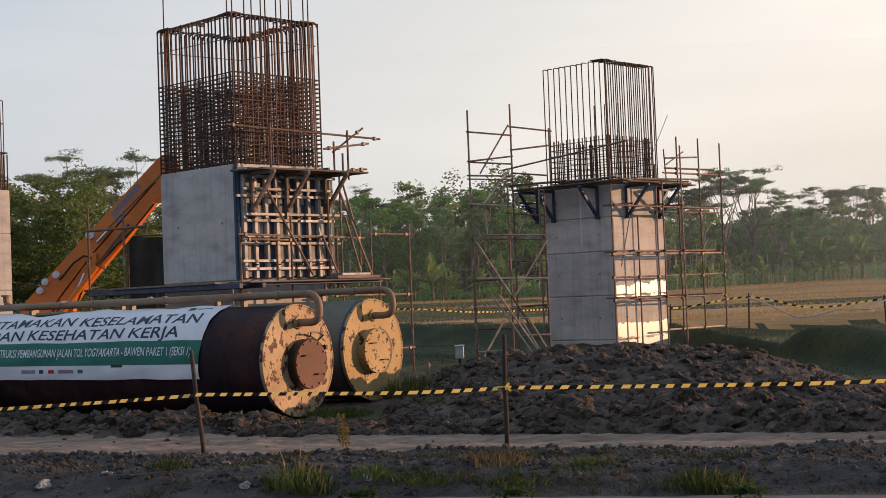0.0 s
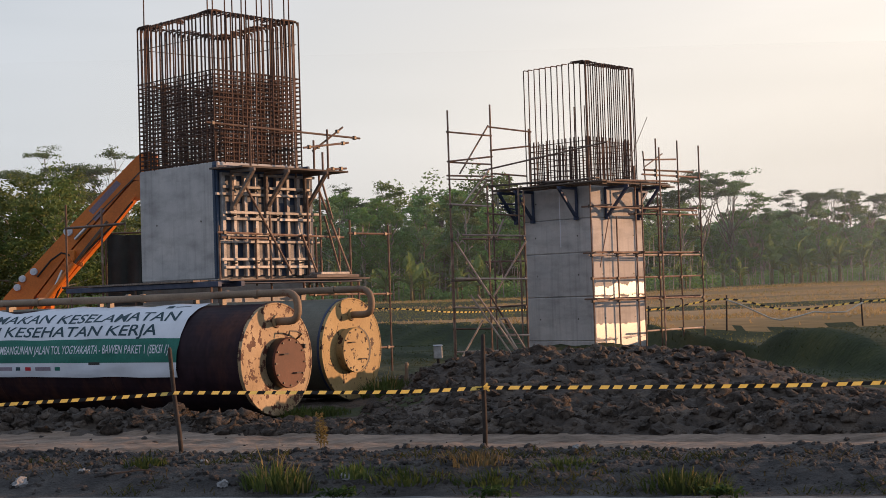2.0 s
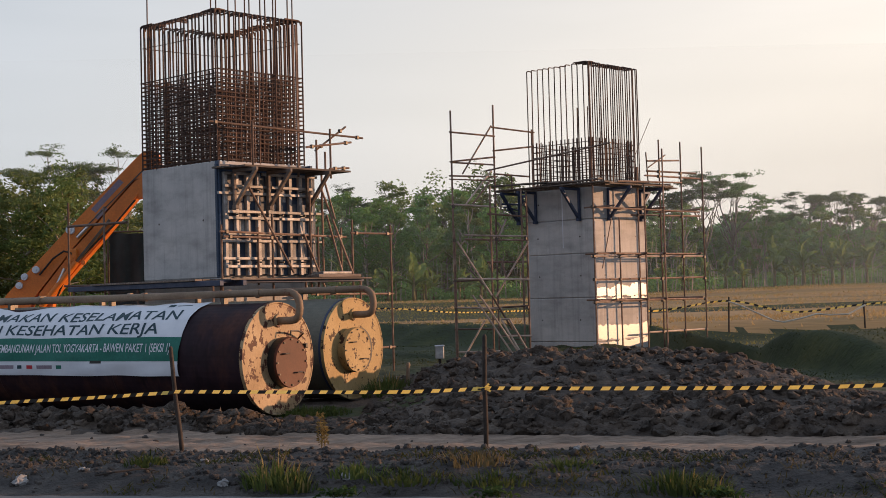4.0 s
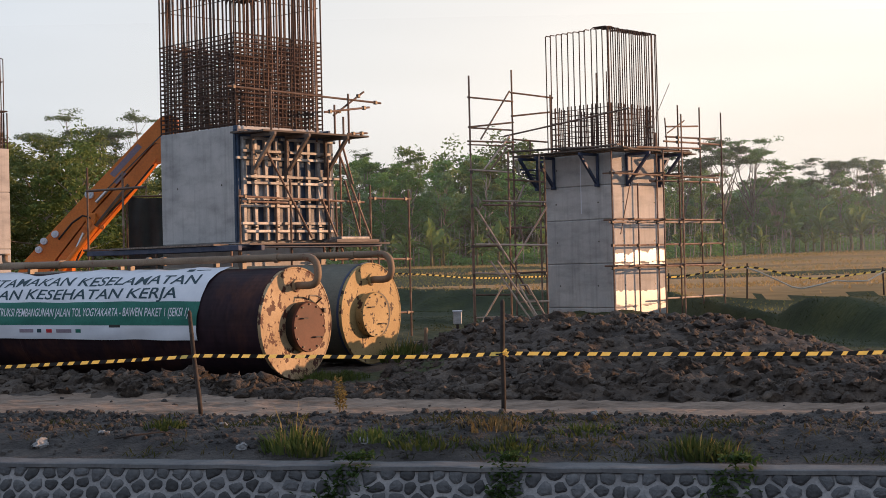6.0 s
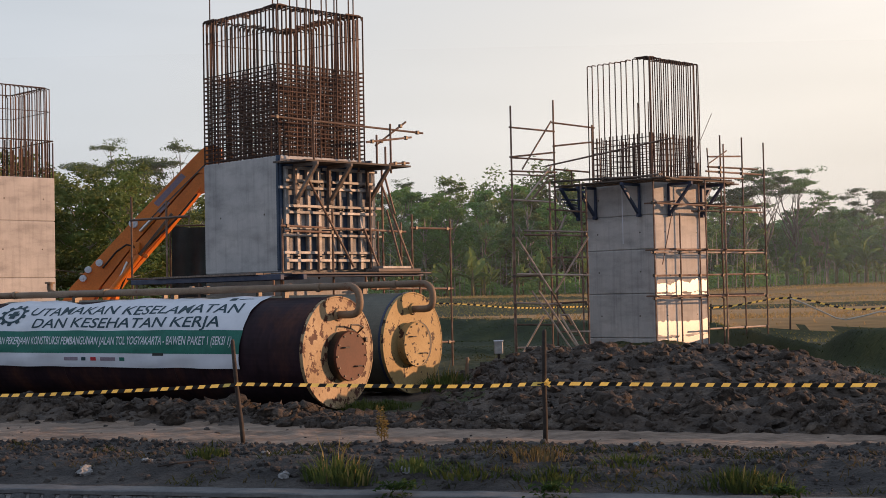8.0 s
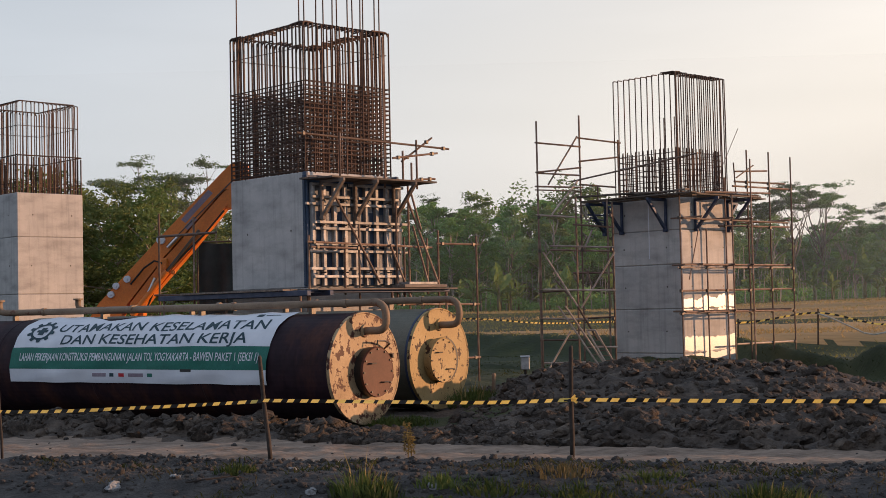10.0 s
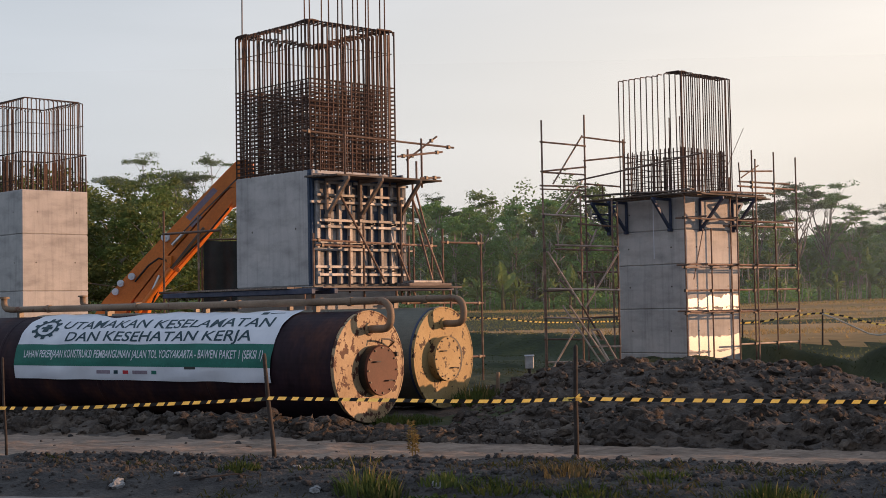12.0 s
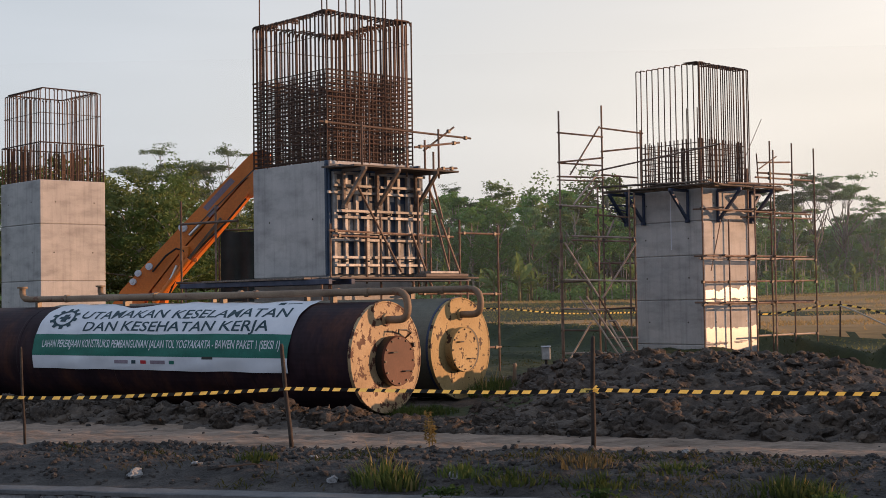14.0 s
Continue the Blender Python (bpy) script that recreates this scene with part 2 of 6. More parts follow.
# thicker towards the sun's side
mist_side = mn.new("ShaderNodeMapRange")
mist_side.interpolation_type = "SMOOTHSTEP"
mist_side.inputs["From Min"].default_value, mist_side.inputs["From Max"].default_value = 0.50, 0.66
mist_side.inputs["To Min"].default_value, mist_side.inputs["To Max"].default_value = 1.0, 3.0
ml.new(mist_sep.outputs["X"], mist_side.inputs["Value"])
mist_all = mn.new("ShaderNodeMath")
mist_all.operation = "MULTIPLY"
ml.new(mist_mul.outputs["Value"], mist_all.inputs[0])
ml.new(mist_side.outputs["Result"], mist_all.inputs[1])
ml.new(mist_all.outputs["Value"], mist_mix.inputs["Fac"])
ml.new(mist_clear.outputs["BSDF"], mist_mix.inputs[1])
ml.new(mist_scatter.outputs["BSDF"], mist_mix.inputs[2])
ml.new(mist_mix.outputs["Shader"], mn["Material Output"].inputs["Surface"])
BANANA = leafy("banana_leaves", [(0.10, 0.15, 0.042), (0.16, 0.225, 0.065), (0.27, 0.31, 0.12)])
ROPE = material("pale_rope", [(0.42, 0.38, 0.32), (0.52, 0.48, 0.41), (0.62, 0.58, 0.50)], 0.8, 0, 4, 60, 0.2, 0.004)
PITH = material("banana_stem", [(0.10, 0.085, 0.04), (0.17, 0.15, 0.07), (0.24, 0.20, 0.11)], 0.8, 0, 2, 20, 0.3, 0.01)
BLADE = leafy("grass_blades", [(0.045, 0.068, 0.017), (0.072, 0.102, 0.028), (0.115, 0.135, 0.048)])
STUBBLE = leafy("rice_stubble_straw", [(0.28, 0.19, 0.085), (0.42, 0.285, 0.13), (0.54, 0.37, 0.18)])
YELLOW = leafy("yellow_tape", [(0.85, 0.58, 0.12), (0.90, 0.66, 0.18), (0.92, 0.70, 0.22)], 0.05)
STRAW_GREEN = leafy("yellow_green_blades", [(0.15, 0.145, 0.046), (0.24, 0.22, 0.075), (0.34, 0.29, 0.11)])
STRAW_DULL = leafy("dull_straw", [(0.07, 0.055, 0.025), (0.11, 0.088, 0.042), (0.16, 0.13, 0.07)])
MEADOW = leafy("meadow_blades", [(0.030, 0.038, 0.011), (0.055, 0.063, 0.016), (0.115, 0.105, 0.030)], 0.1)
CREEPER = leafy("creeper_leaves", [(0.030, 0.055, 0.015), (0.050, 0.085, 0.024), (0.075, 0.115, 0.036)])
STRAW = leafy("straw", [(0.16, 0.12, 0.04), (0.26, 0.20, 0.08), (0.32, 0.26, 0.12)])


# ---- builders ----
def mesh_of(name, bm, mats, smooth=False):
    me = bpy.data.meshes.new(name)
    bm.normal_update()
    bm.to_mesh(me)
    bm.free()
    for m in (mats if isinstance(mats, (list, tuple)) else [mats]):
        me.materials.append(m)
    if smooth:
        me.polygons.foreach_set("use_smooth", [True] * len(me.polygons))
    return me


def part(name, bm, mats, parent=None, label="", m=None, smooth=False):
    me = bm if isinstance(bm, bpy.types.Mesh) else mesh_of(name, bm, mats, smooth)
    ob = new(name, me)
    ob.parent = parent
    if m is not None:
        ob.matrix_basis = m
    if label:
        tagged(ob, label)
    return ob


def thing(name, label, category, m=None, group="", kind=""):
    ob = new(name)
    ob.empty_display_size = 0.2
    if m is not None:
        ob.matrix_basis = m
    return tagged(ob, label, category, group, kind)


def box_in(bm, lo, hi, bevel=0.0, m=None):
    vs = bmesh.ops.create_cube(bm, size=1.0)["verts"]
    c = [(a + b) / 2 for a, b in zip(lo, hi)]
    d = [b - a for a, b in zip(lo, hi)]
    for v in vs:
        v.co = Vector([c[i] + v.co[i] * d[i] for i in range(3)])
        if m is not None:
            v.co = m @ v.co
    if bevel:
        es = list({e for v in vs for e in v.link_edges})
        bmesh.ops.bevel(bm, geom=es, offset=bevel, segments=1, affect="EDGES")
    return bm


def box(lo, hi, bevel=0.0):
    return box_in(bmesh.new(), lo, hi, bevel)


def tube_in(bm, a, b, r, r2=None, seg=8, caps=True):
    a, b = Vector(a), Vector(b)
    r2 = r if r2 is None else r2
    q = (b - a).to_track_quat("Z", "Y")
    rings = []
    for p, rr in ((a, r), (b, r2)):
        rings.append([bm.verts.new(p + q @ Vector((rr * math.cos(2 * math.pi * i / seg), rr * math.sin(2 * math.pi * i / seg), 0))) for i in range(seg)])
    for i in range(seg):
        bm.faces.new((rings[0][i], rings[0][(i + 1) % seg], rings[1][(i + 1) % seg], rings[1][i]))
    if caps:
        bm.faces.new(rings[0][::-1])
        bm.faces.new(rings[1])
    return bm


def tube(a, b, r, r2=None, seg=8):
    return tube_in(bmesh.new(), a, b, r, r2, seg)


def sweep_in(bm, pts, r, seg=10):
    """A bent pipe along points."""
    pts = [Vector(p) for p in pts]
    rings, side = [], None
    for i, p in enumerate(pts):
        d = (pts[min(i + 1, len(pts) - 1)] - pts[max(i - 1, 0)]).normalized()
        if side is None:
            side = d.cross(Vector((0.31, 0.87, 0.38)))
        side = (side - d * side.dot(d)).normalized()
        o = side.cross(d)
        rr = r[i] if isinstance(r, (list, tuple)) else r
        rings.append([bm.verts.new(p + side * rr * math.cos(2 * math.pi * k / seg) + o * rr * math.sin(2 * math.pi * k / seg)) for k in range(seg)])
    made = []
    for i in range(len(pts) - 1):
        for k in range(seg):
            made.append(bm.faces.new((rings[i][k], rings[i][(k + 1) % seg], rings[i + 1][(k + 1) % seg], rings[i + 1][k])))
    made.append(bm.faces.new(rings[0][::-1]))
    made.append(bm.faces.new(rings[-1]))
    bmesh.ops.recalc_face_normals(bm, faces=made)
    return bm


def prism(outline, axis_lo, axis_hi, axis=1):
    """An outline in the two other axes, drawn out along one axis."""
    bm = bmesh.new()
    rows = []
    for w in (axis_lo, axis_hi):
        rows.append([bm.verts.new((u, w, v) if axis == 1 else (w, u, v) if axis == 0 else (u, v, w)) for u, v in outline])
    n = len(outline)
    for i in range(n):
        bm.faces.new((rows[0][i], rows[0][(i + 1) % n], rows[1][(i + 1) % n], rows[1][i]))
    bm.faces.new(rows[0][::-1])
    bm.faces.new(rows[1])
    bmesh.ops.recalc_face_normals(bm, faces=bm.faces)
    return bm


def rnd(a, b):
    return random.uniform(a, b)


def fbm(x, y, s, octaves=4):
    t, amp, tot = 0.0, 1.0, 0.0
    for i in range(octaves):
        t += amp * noise.noise((x * s, y * s, 3.7 * i))
        tot += amp
        amp *= 0.55
        s *= 2.03
    return t / tot


def ramp(v, a, b):
    k = min(1.0, max(0.0, (v - a) / (b - a)))
    return k * k * (3 - 2 * k)


# ---- ground: one sheet from the canal's far coping to the horizon ----
def coping_y(x):
    return 16.25 - 0.27 * x


def road_near(x):
    return 19.15 - 0.26 * x


def road_far(x):
    return 22.1 - 0.386 * x


def bank_edge(x):
    near = ramp(x, 9.0, 11.5)
    return (1 - near) * min(72.0, max(49.0, 68.0 - 1.4 * x)) + near * 38.0 + 1.5 * fbm(x, 0, 0.12)


def ground_z(x, y):
    c, rn, rf = coping_y(x), road_near(x), road_far(x)
    if y < rn:
        # rough bank between coping and road
        k = (y - c) / max(0.5, rn - c)
        z = -0.16 + 0.2 * ramp(k, 0.02, 0.5)
        z += (0.10 * fbm(x, y, 0.7) + 0.11 * abs(fbm(x + 9, y, 2.6)) + 0.05 * abs(fbm(x, y + 3, 5.5, 2))) * ramp(k, 0.0, 0.3)
        z += 0.04 * ramp(k, 0.75, 0.93) * (0.7 + 2.0 * abs(fbm(x, y, 1.7)))
        z -= 0.1 * ramp(k, 0.93, 1.0)
        return z
    if y < rf:
        # packed track with shallow ruts along it
        across = (y - rn) / max(0.5, rf - rn)
        ruts = math.exp(-((across - 0.3) / 0.09) ** 2) + math.exp(-((across - 0.72) / 0.09) ** 2)
        edge = max(math.exp(-(across / 0.10) ** 2), math.exp(-((1 - across) / 0.08) ** 2))
        return 0.035 * fbm(x, y, 0.9) + 0.045 * fbm(x, y * 2, 0.8) - 0.05 * ruts + 0.03 * fbm(x, y, 4.0, 2) + 0.07 * edge * abs(fbm(x, y, 2.5, 2))
    e = y - rf
    lumps = 0.42 * (0.5 - abs(fbm(x, y, 0.75, 2))) + 0.30 * (0.4 - abs(fbm(x + 31, y + 7, 1.7, 3))) + 0.10 * abs(fbm(x, y, 4.2, 2))
    z = 0.0
    # row of clods in front of the tanks
    z += (1.05 * lumps - 0.02) * math.exp(-((e - 1.0) / 0.75) ** 2) * ramp(-x, 1.7, 2.8)
    # heap of dug mud
    ridge = math.exp(-((x - 4.0) / 3.6) ** 4) * (0.86 + 0.22 * fbm(x, 3, 0.45))
    body = ramp(e, -0.1, 6.5) * (1 - ramp(y, 30.5, 37))
    z += ridge * body * 0.66
    back = 27.0 - 6.0 * ramp(x, 8.5, 12.0)
    near_mud = (0.15 * ramp(x, -3.4, -2.0) * ramp(-e, -1.8, -0.9) + 0.85 * ramp(x, -0.5, 1.9)) * ramp(e, 0, 0.5) * (1 - ramp(y, *((33, 40) if x < 7.5 else (back - 1, back + 3))))
    z += near_mud * (1.0 - 0.65 * ramp(x, 6.8, 8.8)) * (1.15 * lumps - 0.10)
    z += 0.5 * (lumps - 0.12) * ramp(y, 25, 28) * (1 - ramp(y, 48, 54)) * (1 - 0.8 * ramp(x, 7.5, 9.0))
    # unseen hollow behind the near bank, added to let low sun reach the pier; low rolling mounds, and the grass bank up
    # to the fields
    z -= 0.70 * ramp(x, 9.0, 11.5) * ramp(y, 39.5, 42) * (1 - ramp(y, 52, 56))
    z += 0.95 * max(0.0, fbm(x * 0.6, y, 0.16, 3)) * ramp(y, 40, 46) * (1 - ramp(y, 62, 70)) * (1 - ramp(x, 6.5, 9.0))
    edge = bank_edge(x)
    z += (0.88 + 0.10 * fbm(x, y, 0.15)) * ramp(y, edge - 4.5 - 3.5 * ramp(x, 9.0, 11.5), edge) + 0.12 * fbm(x, y, 0.5) * ramp(y, edge - 5, edge - 3) * (1 - ramp(y, edge + 2, edge + 6)) + (1.10 + 0.50 * ramp(x, 8, 40)) * ramp(y, 56, 130)
    return z


def ground_kind(x, y):
    w = 0.35 * fbm(x, y, 1.6)
    if y < road_near(x) + w * 0.6:
        return 1
    if y < road_far(x) + w * 0.7:
        return 2
    edge = bank_edge(x)
    if y > edge + 0.6 + 3 * w:
        if x > 8.0 and y < 54 + 4 * w:
            return 3
        s = fbm(x * 0.3, y, 0.05)
        return 3 if y > 128 + 20 * s or math.sin(y * 0.22 + 4 * s) < -0.72 + 0.9 * ramp(-x, -12, -5) else 4
    if y > 37 - 10 * ramp(x, 7.0, 10.0) + 8 * w or (abs(x + 1) < 1.6 + w and 25.6 < y < 27.5 + 4 * w):
        return 3
    return 0


def spread_lines(lo, hi, step, far_lo, far_hi, grow=1.22):
    a = list(np.arange(lo, hi, step))
    s = step
    while a[-1] < far_hi:
        s *= grow
        a.append(a[-1] + s)
    s = step
    while a[0] > far_lo:
        s *= grow
        a.insert(0, a[0] - s)
    return [float(v) for v in a]


gx = spread_lines(-13.0, 12.0, 0.10, -900, 900)
gv = [0.0]
for stop, step in ((9.0, 0.06), (18.0, 0.10), (32.0, 0.25), (62.0, 0.7)):
    while gv[-1] < stop:
        gv.append(gv[-1] + step)
while gv[-1] < 1800:
    gv.append(gv[-1] * 1.12)
verts, faces, kinds = [], [], []
for x in gx:
    xs = min(16.0, max(-16.0, x))
    for v in gv:
        y = coping_y(xs) + v
        verts.append((x, y, ground_z(xs if v < 9 else x, y)))
nv = len(gv)
for i in range(len(gx) - 1):
    for j in range(nv - 1):
        faces.append((i * nv + j, (i + 1) * nv + j, (i + 1) * nv + j + 1, i * nv + j + 1))
        p, q = verts[i * nv + j], verts[(i + 1) * nv + j + 1]
        kinds.append(ground_kind((p[0] + q[0]) / 2, (p[1] + q[1]) / 2))
gm = bpy.data.meshes.new("ground")
gm.from_pydata(verts, [], faces)
for m in (MUD, BANK, DIRT, GRASSY, FIELD):
    gm.materials.append(m)
gm.polygons.foreach_set("material_index", kinds)
gm.polygons.foreach_set("use_smooth", [True] * len(faces))
ground = tagged(new("ground", gm), "churned dark mud, a packed dirt track and grassy fields", "ground", kind="structure")

# ---- canal in front: coping, far wall, bed, near wall and verge ----
def canal_piece(name, rows_of, mats, label, category="canal"):
    """A strip along the canal; rows_of: (distance in front of the far coping's back edge, height)."""
    bm = bmesh.new()
    line = []
    for x in [v * 1.0 for v in range(-40, 41)]:
        line.append([bm.verts.new((x - 0.26 * d, coping_y(x) - 0.965 * d, z)) for d, z in rows_of])
    for p, q in zip(line, line[1:]):
        for i in range(len(rows_of) - 1):
            bm.faces.new((p[i], p[i + 1], q[i + 1], q[i]))
    bmesh.ops.recalc_face_normals(bm, faces=bm.faces)
    return tagged(part(name, bm, mats), label, category, kind="structure")


wall_canal = canal_piece("wall_canal_far", [(0.02, -0.6), (0.34, -0.195), (1.29, -1.9), (1.45, -2.3), (-0.2, -2.3)], MORTAR, "sloping canal wall of grey stones in mortar", "wall")
bed = canal_piece("canal_bed", [(1.3, -1.85), (5.5, -1.85), (5.5, -2.3)], BANK, "dark muddy canal bed", "canal bed")
canal_piece("wall_canal_near", [(5.2, -1.9), (6.2, 0.3), (6.7, 0.3), (6.7, -2.3)], MORTAR, "sloping canal wall on the road side", "wall")
verge = canal_piece("road_verge", [(6.68, 0.28), (60.0, 0.36)], BANK, "bare earth verge along the canal", "verge")


def build_coping():
    bm = bmesh.new()
    dirn = Vector((1, -0.27, 0)).normalized()
    nrm = Vector((-0.26, -0.965, 0))
    s = -24.0
    rows = []
    while s < 24:
        o = Vector((0, 16.25, 0)) + dirn * s
        jit = 0.012 * noise.noise((s * 1.7, 0, 0)) 
        rows.append([bm.verts.new(o + nrm * d + Vector((0, 0, z + jit + 0.008 * noise.noise((s * 5, d * 9, 2))))) for d, z in ((0.0, -0.30), (0.0, -0.155), (0.03, -0.145), (0.35, -0.15), (0.38, -0.16), (0.385, -0.20), (0.30, -0.24))])
        s += 0.12
    for p, q in zip(rows, rows[1:]):
        for i in range(6):
            bm.faces.new((p[i], p[i + 1], q[i + 1], q[i]))
    bmesh.ops.recalc_face_normals(bm, faces=bm.faces)
    return tagged(part("coping", bm, COPING), "grey cement coping along the canal wall, chipped", "coping", kind="structure")


coping = build_coping()

# ---- bridge piers ----
THETA = 44.0
E1 = Vector((-math.sin(radians(THETA)), math.cos(radians(THETA)), 0))   # away along the shaded side
E2 = Vector((math.cos(radians(THETA)), math.sin(radians(THETA)), 0))    # away along the sunlit side


def pier_frame(x, y):
    """Local axes of a pier: x along the sunlit side, y along the shaded side, from its nearest corner."""
    return Matrix(((E2.x, E1.x, 0, x), (E2.y, E1.y, 0, y), (0, 0, 1, 0), (0, 0, 0, 1)))


BAR_MESH = {}


def bar_mesh(length, r=0.016):
    key = (round(length, 2), r)
    if key not in BAR_MESH:
        BAR_MESH[key] = mesh_of("bar", tube((0, 0, 0), (0, 0, length), r, seg=5), REBAR)
    return BAR_MESH[key]


def concrete_lifts(pier, w, d, cuts, inset=0.0):
    """The shaft: one block for each pour, with a thin recessed joint between them."""
    for lo, hi in zip(cuts, cuts[1:]):
        bm = bmesh.new()
        box_in(bm, (0, 0, lo + 0.008), (w, d, hi - 0.008), 0.022)
        part("concrete_lift", bm, CONCRETE, pier)
    dot = mesh_of("tie_hole", tube((0, 0, -0.003), (0, 0, 0.003), 0.028, seg=10), STEEL)
    for lo, hi in zip(cuts, cuts[1:]):
        for k in (0.2, 0.8):
            if hi > 1.5:
                part("tie_hole", dot, None, pier, m=pose(-0.001, d * k + rnd(-0.1, 0.1), lo + (hi - lo) * 0.5, 0, 90))
                part("tie_hole", dot, None, pier, m=pose(w * k + rnd(-0.1, 0.1), -0.001, lo + (hi - lo) * 0.5, 90))
    part("joint_core", box((0.03, 0.03, cuts[0] + 0.05), (w - 0.03, d - 0.03, cuts[-1] - 0.05)), MORTAR, pier)


def hoop(w, d, r=0.010, inset=0.07):
    bm = bmesh.new()
    c = [(inset, inset), (w - inset, inset), (w - inset, d - inset), (inset, d - inset)]
    for (x0, y0), (x1, y1) in zip(c, c[1:] + c[:1]):
        tube_in(bm, (x0, y0, 0), (x1, y1, 0), r, seg=4, caps=False)
    return mesh_of("hoop", bm, REBAR)


def edge_spots(w, d, n_w, n_d, inset):
    out = []
    for i in range(n_w):
        x = inset + (w - 2 * inset) * i / (n_w - 1)
        out += [(x, inset), (x, d - inset)]
    for i in range(1, n_d - 1):
        y = inset + (d - 2 * inset) * i / (n_d - 1)
        out += [(inset, y), (w - inset, y)]
    return out


def pier_two():
    w, d, top = 2.78, 2.75, 5.55
    p = thing("bridge_pier", "square grey concrete bridge pier with tall rusty starter bars", "bridge pier", pier_frame(6.46, 46.0))
    concrete_lifts(p, w, d, [-0.5, 0.55, 1.95, 3.35, 4.43, top])
    # tall bars: sparse on the shaded side, close together on the sunlit side, each bent over at the top
    hooks = {side: mesh_of("top_bend", sweep_in(bmesh.new(), [(0, 0, -0.06), (0.012, 0, -0.02), (0.05, 0, 0.012), (n, 0, 0.02)], 0.019, 6), REBAR) for side, n in (("left", 0.26), ("front", 0.55))}
    for n, side in ((12, "left"), (24, "front"), (6, "right")):
        for i in range(n):
            k = 0.02 + 0.96 * i / (n - 1)
            x0, y0, turn = {"left": (0.10, d * k, 0), "front": (w * k, 0.10, 90), "right": (w - 0.10, d * k, 180)}[side]
            x0, y0 = min(w - 0.1, max(0.1, x0 + rnd(-0.015, 0.015))), min(d - 0.1, max(0.1, y0 + rnd(-0.02, 0.02)))
            h = 9.47 - top + rnd(-0.012, 0.012) - (1.0 if side == "right" else 0.0)
            part("starter_bar", bar_mesh(h, 0.019), None, p, m=pose(x0, y0, top - 0.05, rnd(-0.25, 0.25), rnd(-0.25, 0.25)))
            if side != "right":
                part("top_bend", hooks[side], None, p, m=pose(x0, y0, top - 0.05 + h, 0, 0, turn + rnd(-6, 6)))
    # short inner cage
    for x0, y0 in edge_spots(w, d, 15, 15, 0.2):
        part("cage_bar", bar_mesh(1.55, 0.02), None, p, m=pose(x0, y0, top - 0.05, rnd(-0.5, 0.5), rnd(-0.5, 0.5)))
    hm = hoop(w, d, 0.012, 0.19)
    for i in range(8):
        part("hoop", hm, None, p, m=pose(0, 0, top + 0.1 + 0.18 * i))
    # platform on triangular brackets
    bracket = mesh_of("bracket", bracket_shape(0.95, 1.05), BRACKET)
    for y0 in (0.50, 2.30, 3.0):
        part("bracket", bracket, None, p, m=pose(-0.02, y0, top - 0.12, 0, 0, 180))
        part("bracket", bracket, None, p, m=pose(w + 0.02, y0, top - 0.12))
    for x0 in (0.75, 2.45):
        part("bracket", bracket, None, p, m=pose(x0, -0.02, top - 0.12, 0, 0, -90))
        part("bracket", bracket, None, p, m=pose(x0, d + 0.02, top - 0.12, 0, 0, 90))
    part("lime_streak", box((-0.003, 1.22, 3.55), (0.0, 1.25, 5.3)), WHITE_CLOTH, p, "thin pale lime streak")
    # added glossy patches, shaped to draw the bright sun on the sunlit side
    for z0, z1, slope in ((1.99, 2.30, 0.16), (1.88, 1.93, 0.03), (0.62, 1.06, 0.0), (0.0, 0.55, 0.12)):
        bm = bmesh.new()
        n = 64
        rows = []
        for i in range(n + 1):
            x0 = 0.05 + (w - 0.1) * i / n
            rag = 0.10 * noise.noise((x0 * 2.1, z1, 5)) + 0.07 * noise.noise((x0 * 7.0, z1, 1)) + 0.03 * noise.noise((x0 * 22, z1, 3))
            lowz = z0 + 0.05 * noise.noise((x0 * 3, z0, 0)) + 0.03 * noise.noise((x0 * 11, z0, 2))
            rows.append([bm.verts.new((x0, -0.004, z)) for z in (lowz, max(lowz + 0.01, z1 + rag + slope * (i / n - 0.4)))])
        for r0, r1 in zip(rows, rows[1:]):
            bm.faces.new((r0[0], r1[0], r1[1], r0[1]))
        part("wet_patch", bm, GLOSS, p, "smooth glossy patch added to draw bright sun on the pier")
    for k in range(3):
        o = 0.08 + 0.25 * k
        part("plank", box((-o - 0.22, -0.75 - rnd(0, 0.4), 0), (-o, d + rnd(0.5, 1.2), 0.04)), PLANK, p, m=pose(0, 0, top - 0.11 + 0.02 * k, rnd(-0.5, 0.5), rnd(-2, 2)))
        part("plank", box((w + o, -0.75, 0), (w + o + 0.22, d + 0.75, 0.04)), PLANK, p, m=pose(0, 0, top - 0.11))
        part("plank", box((-0.05 - rnd(0, 0.3), -o - 0.22, 0), (w + rnd(0.1, 0.9), -o, 0.04)), PLANK, p, m=pose(0, 0, top - 0.10 + 0.02 * k, rnd(-2, 2), rnd(-0.6, 0.6)))
    # loose boards and tubes lying on the deck
    for x0, x1, y0, z0, lean in ((-0.75, -0.50, 0.2, 0.02, 1.5), (-0.45, -0.22, -0.6, 0.05, -1.2), (-0.9, -0.7, 1.2, 0.03, 1.0)):
        part("loose_board", box((x0, y0, 0), (x1, y0 + 2.3, 0.05), 0.006), PLANK, p, m=pose(0, 0, top + z0, lean))
    for y0, x0, x1, z0 in ((-0.35, -0.3, 3.6, 0.02), (-0.6, 0.6, 3.9, 0.05), (-0.85, 0.2, 2.9, 0.0)):
        part("deck_tube", tube((x0, y0, top + z0), (x1, y0 - 0.1, top + z0 + rnd(-0.05, 0.08)), 0.026), TUBE, p)
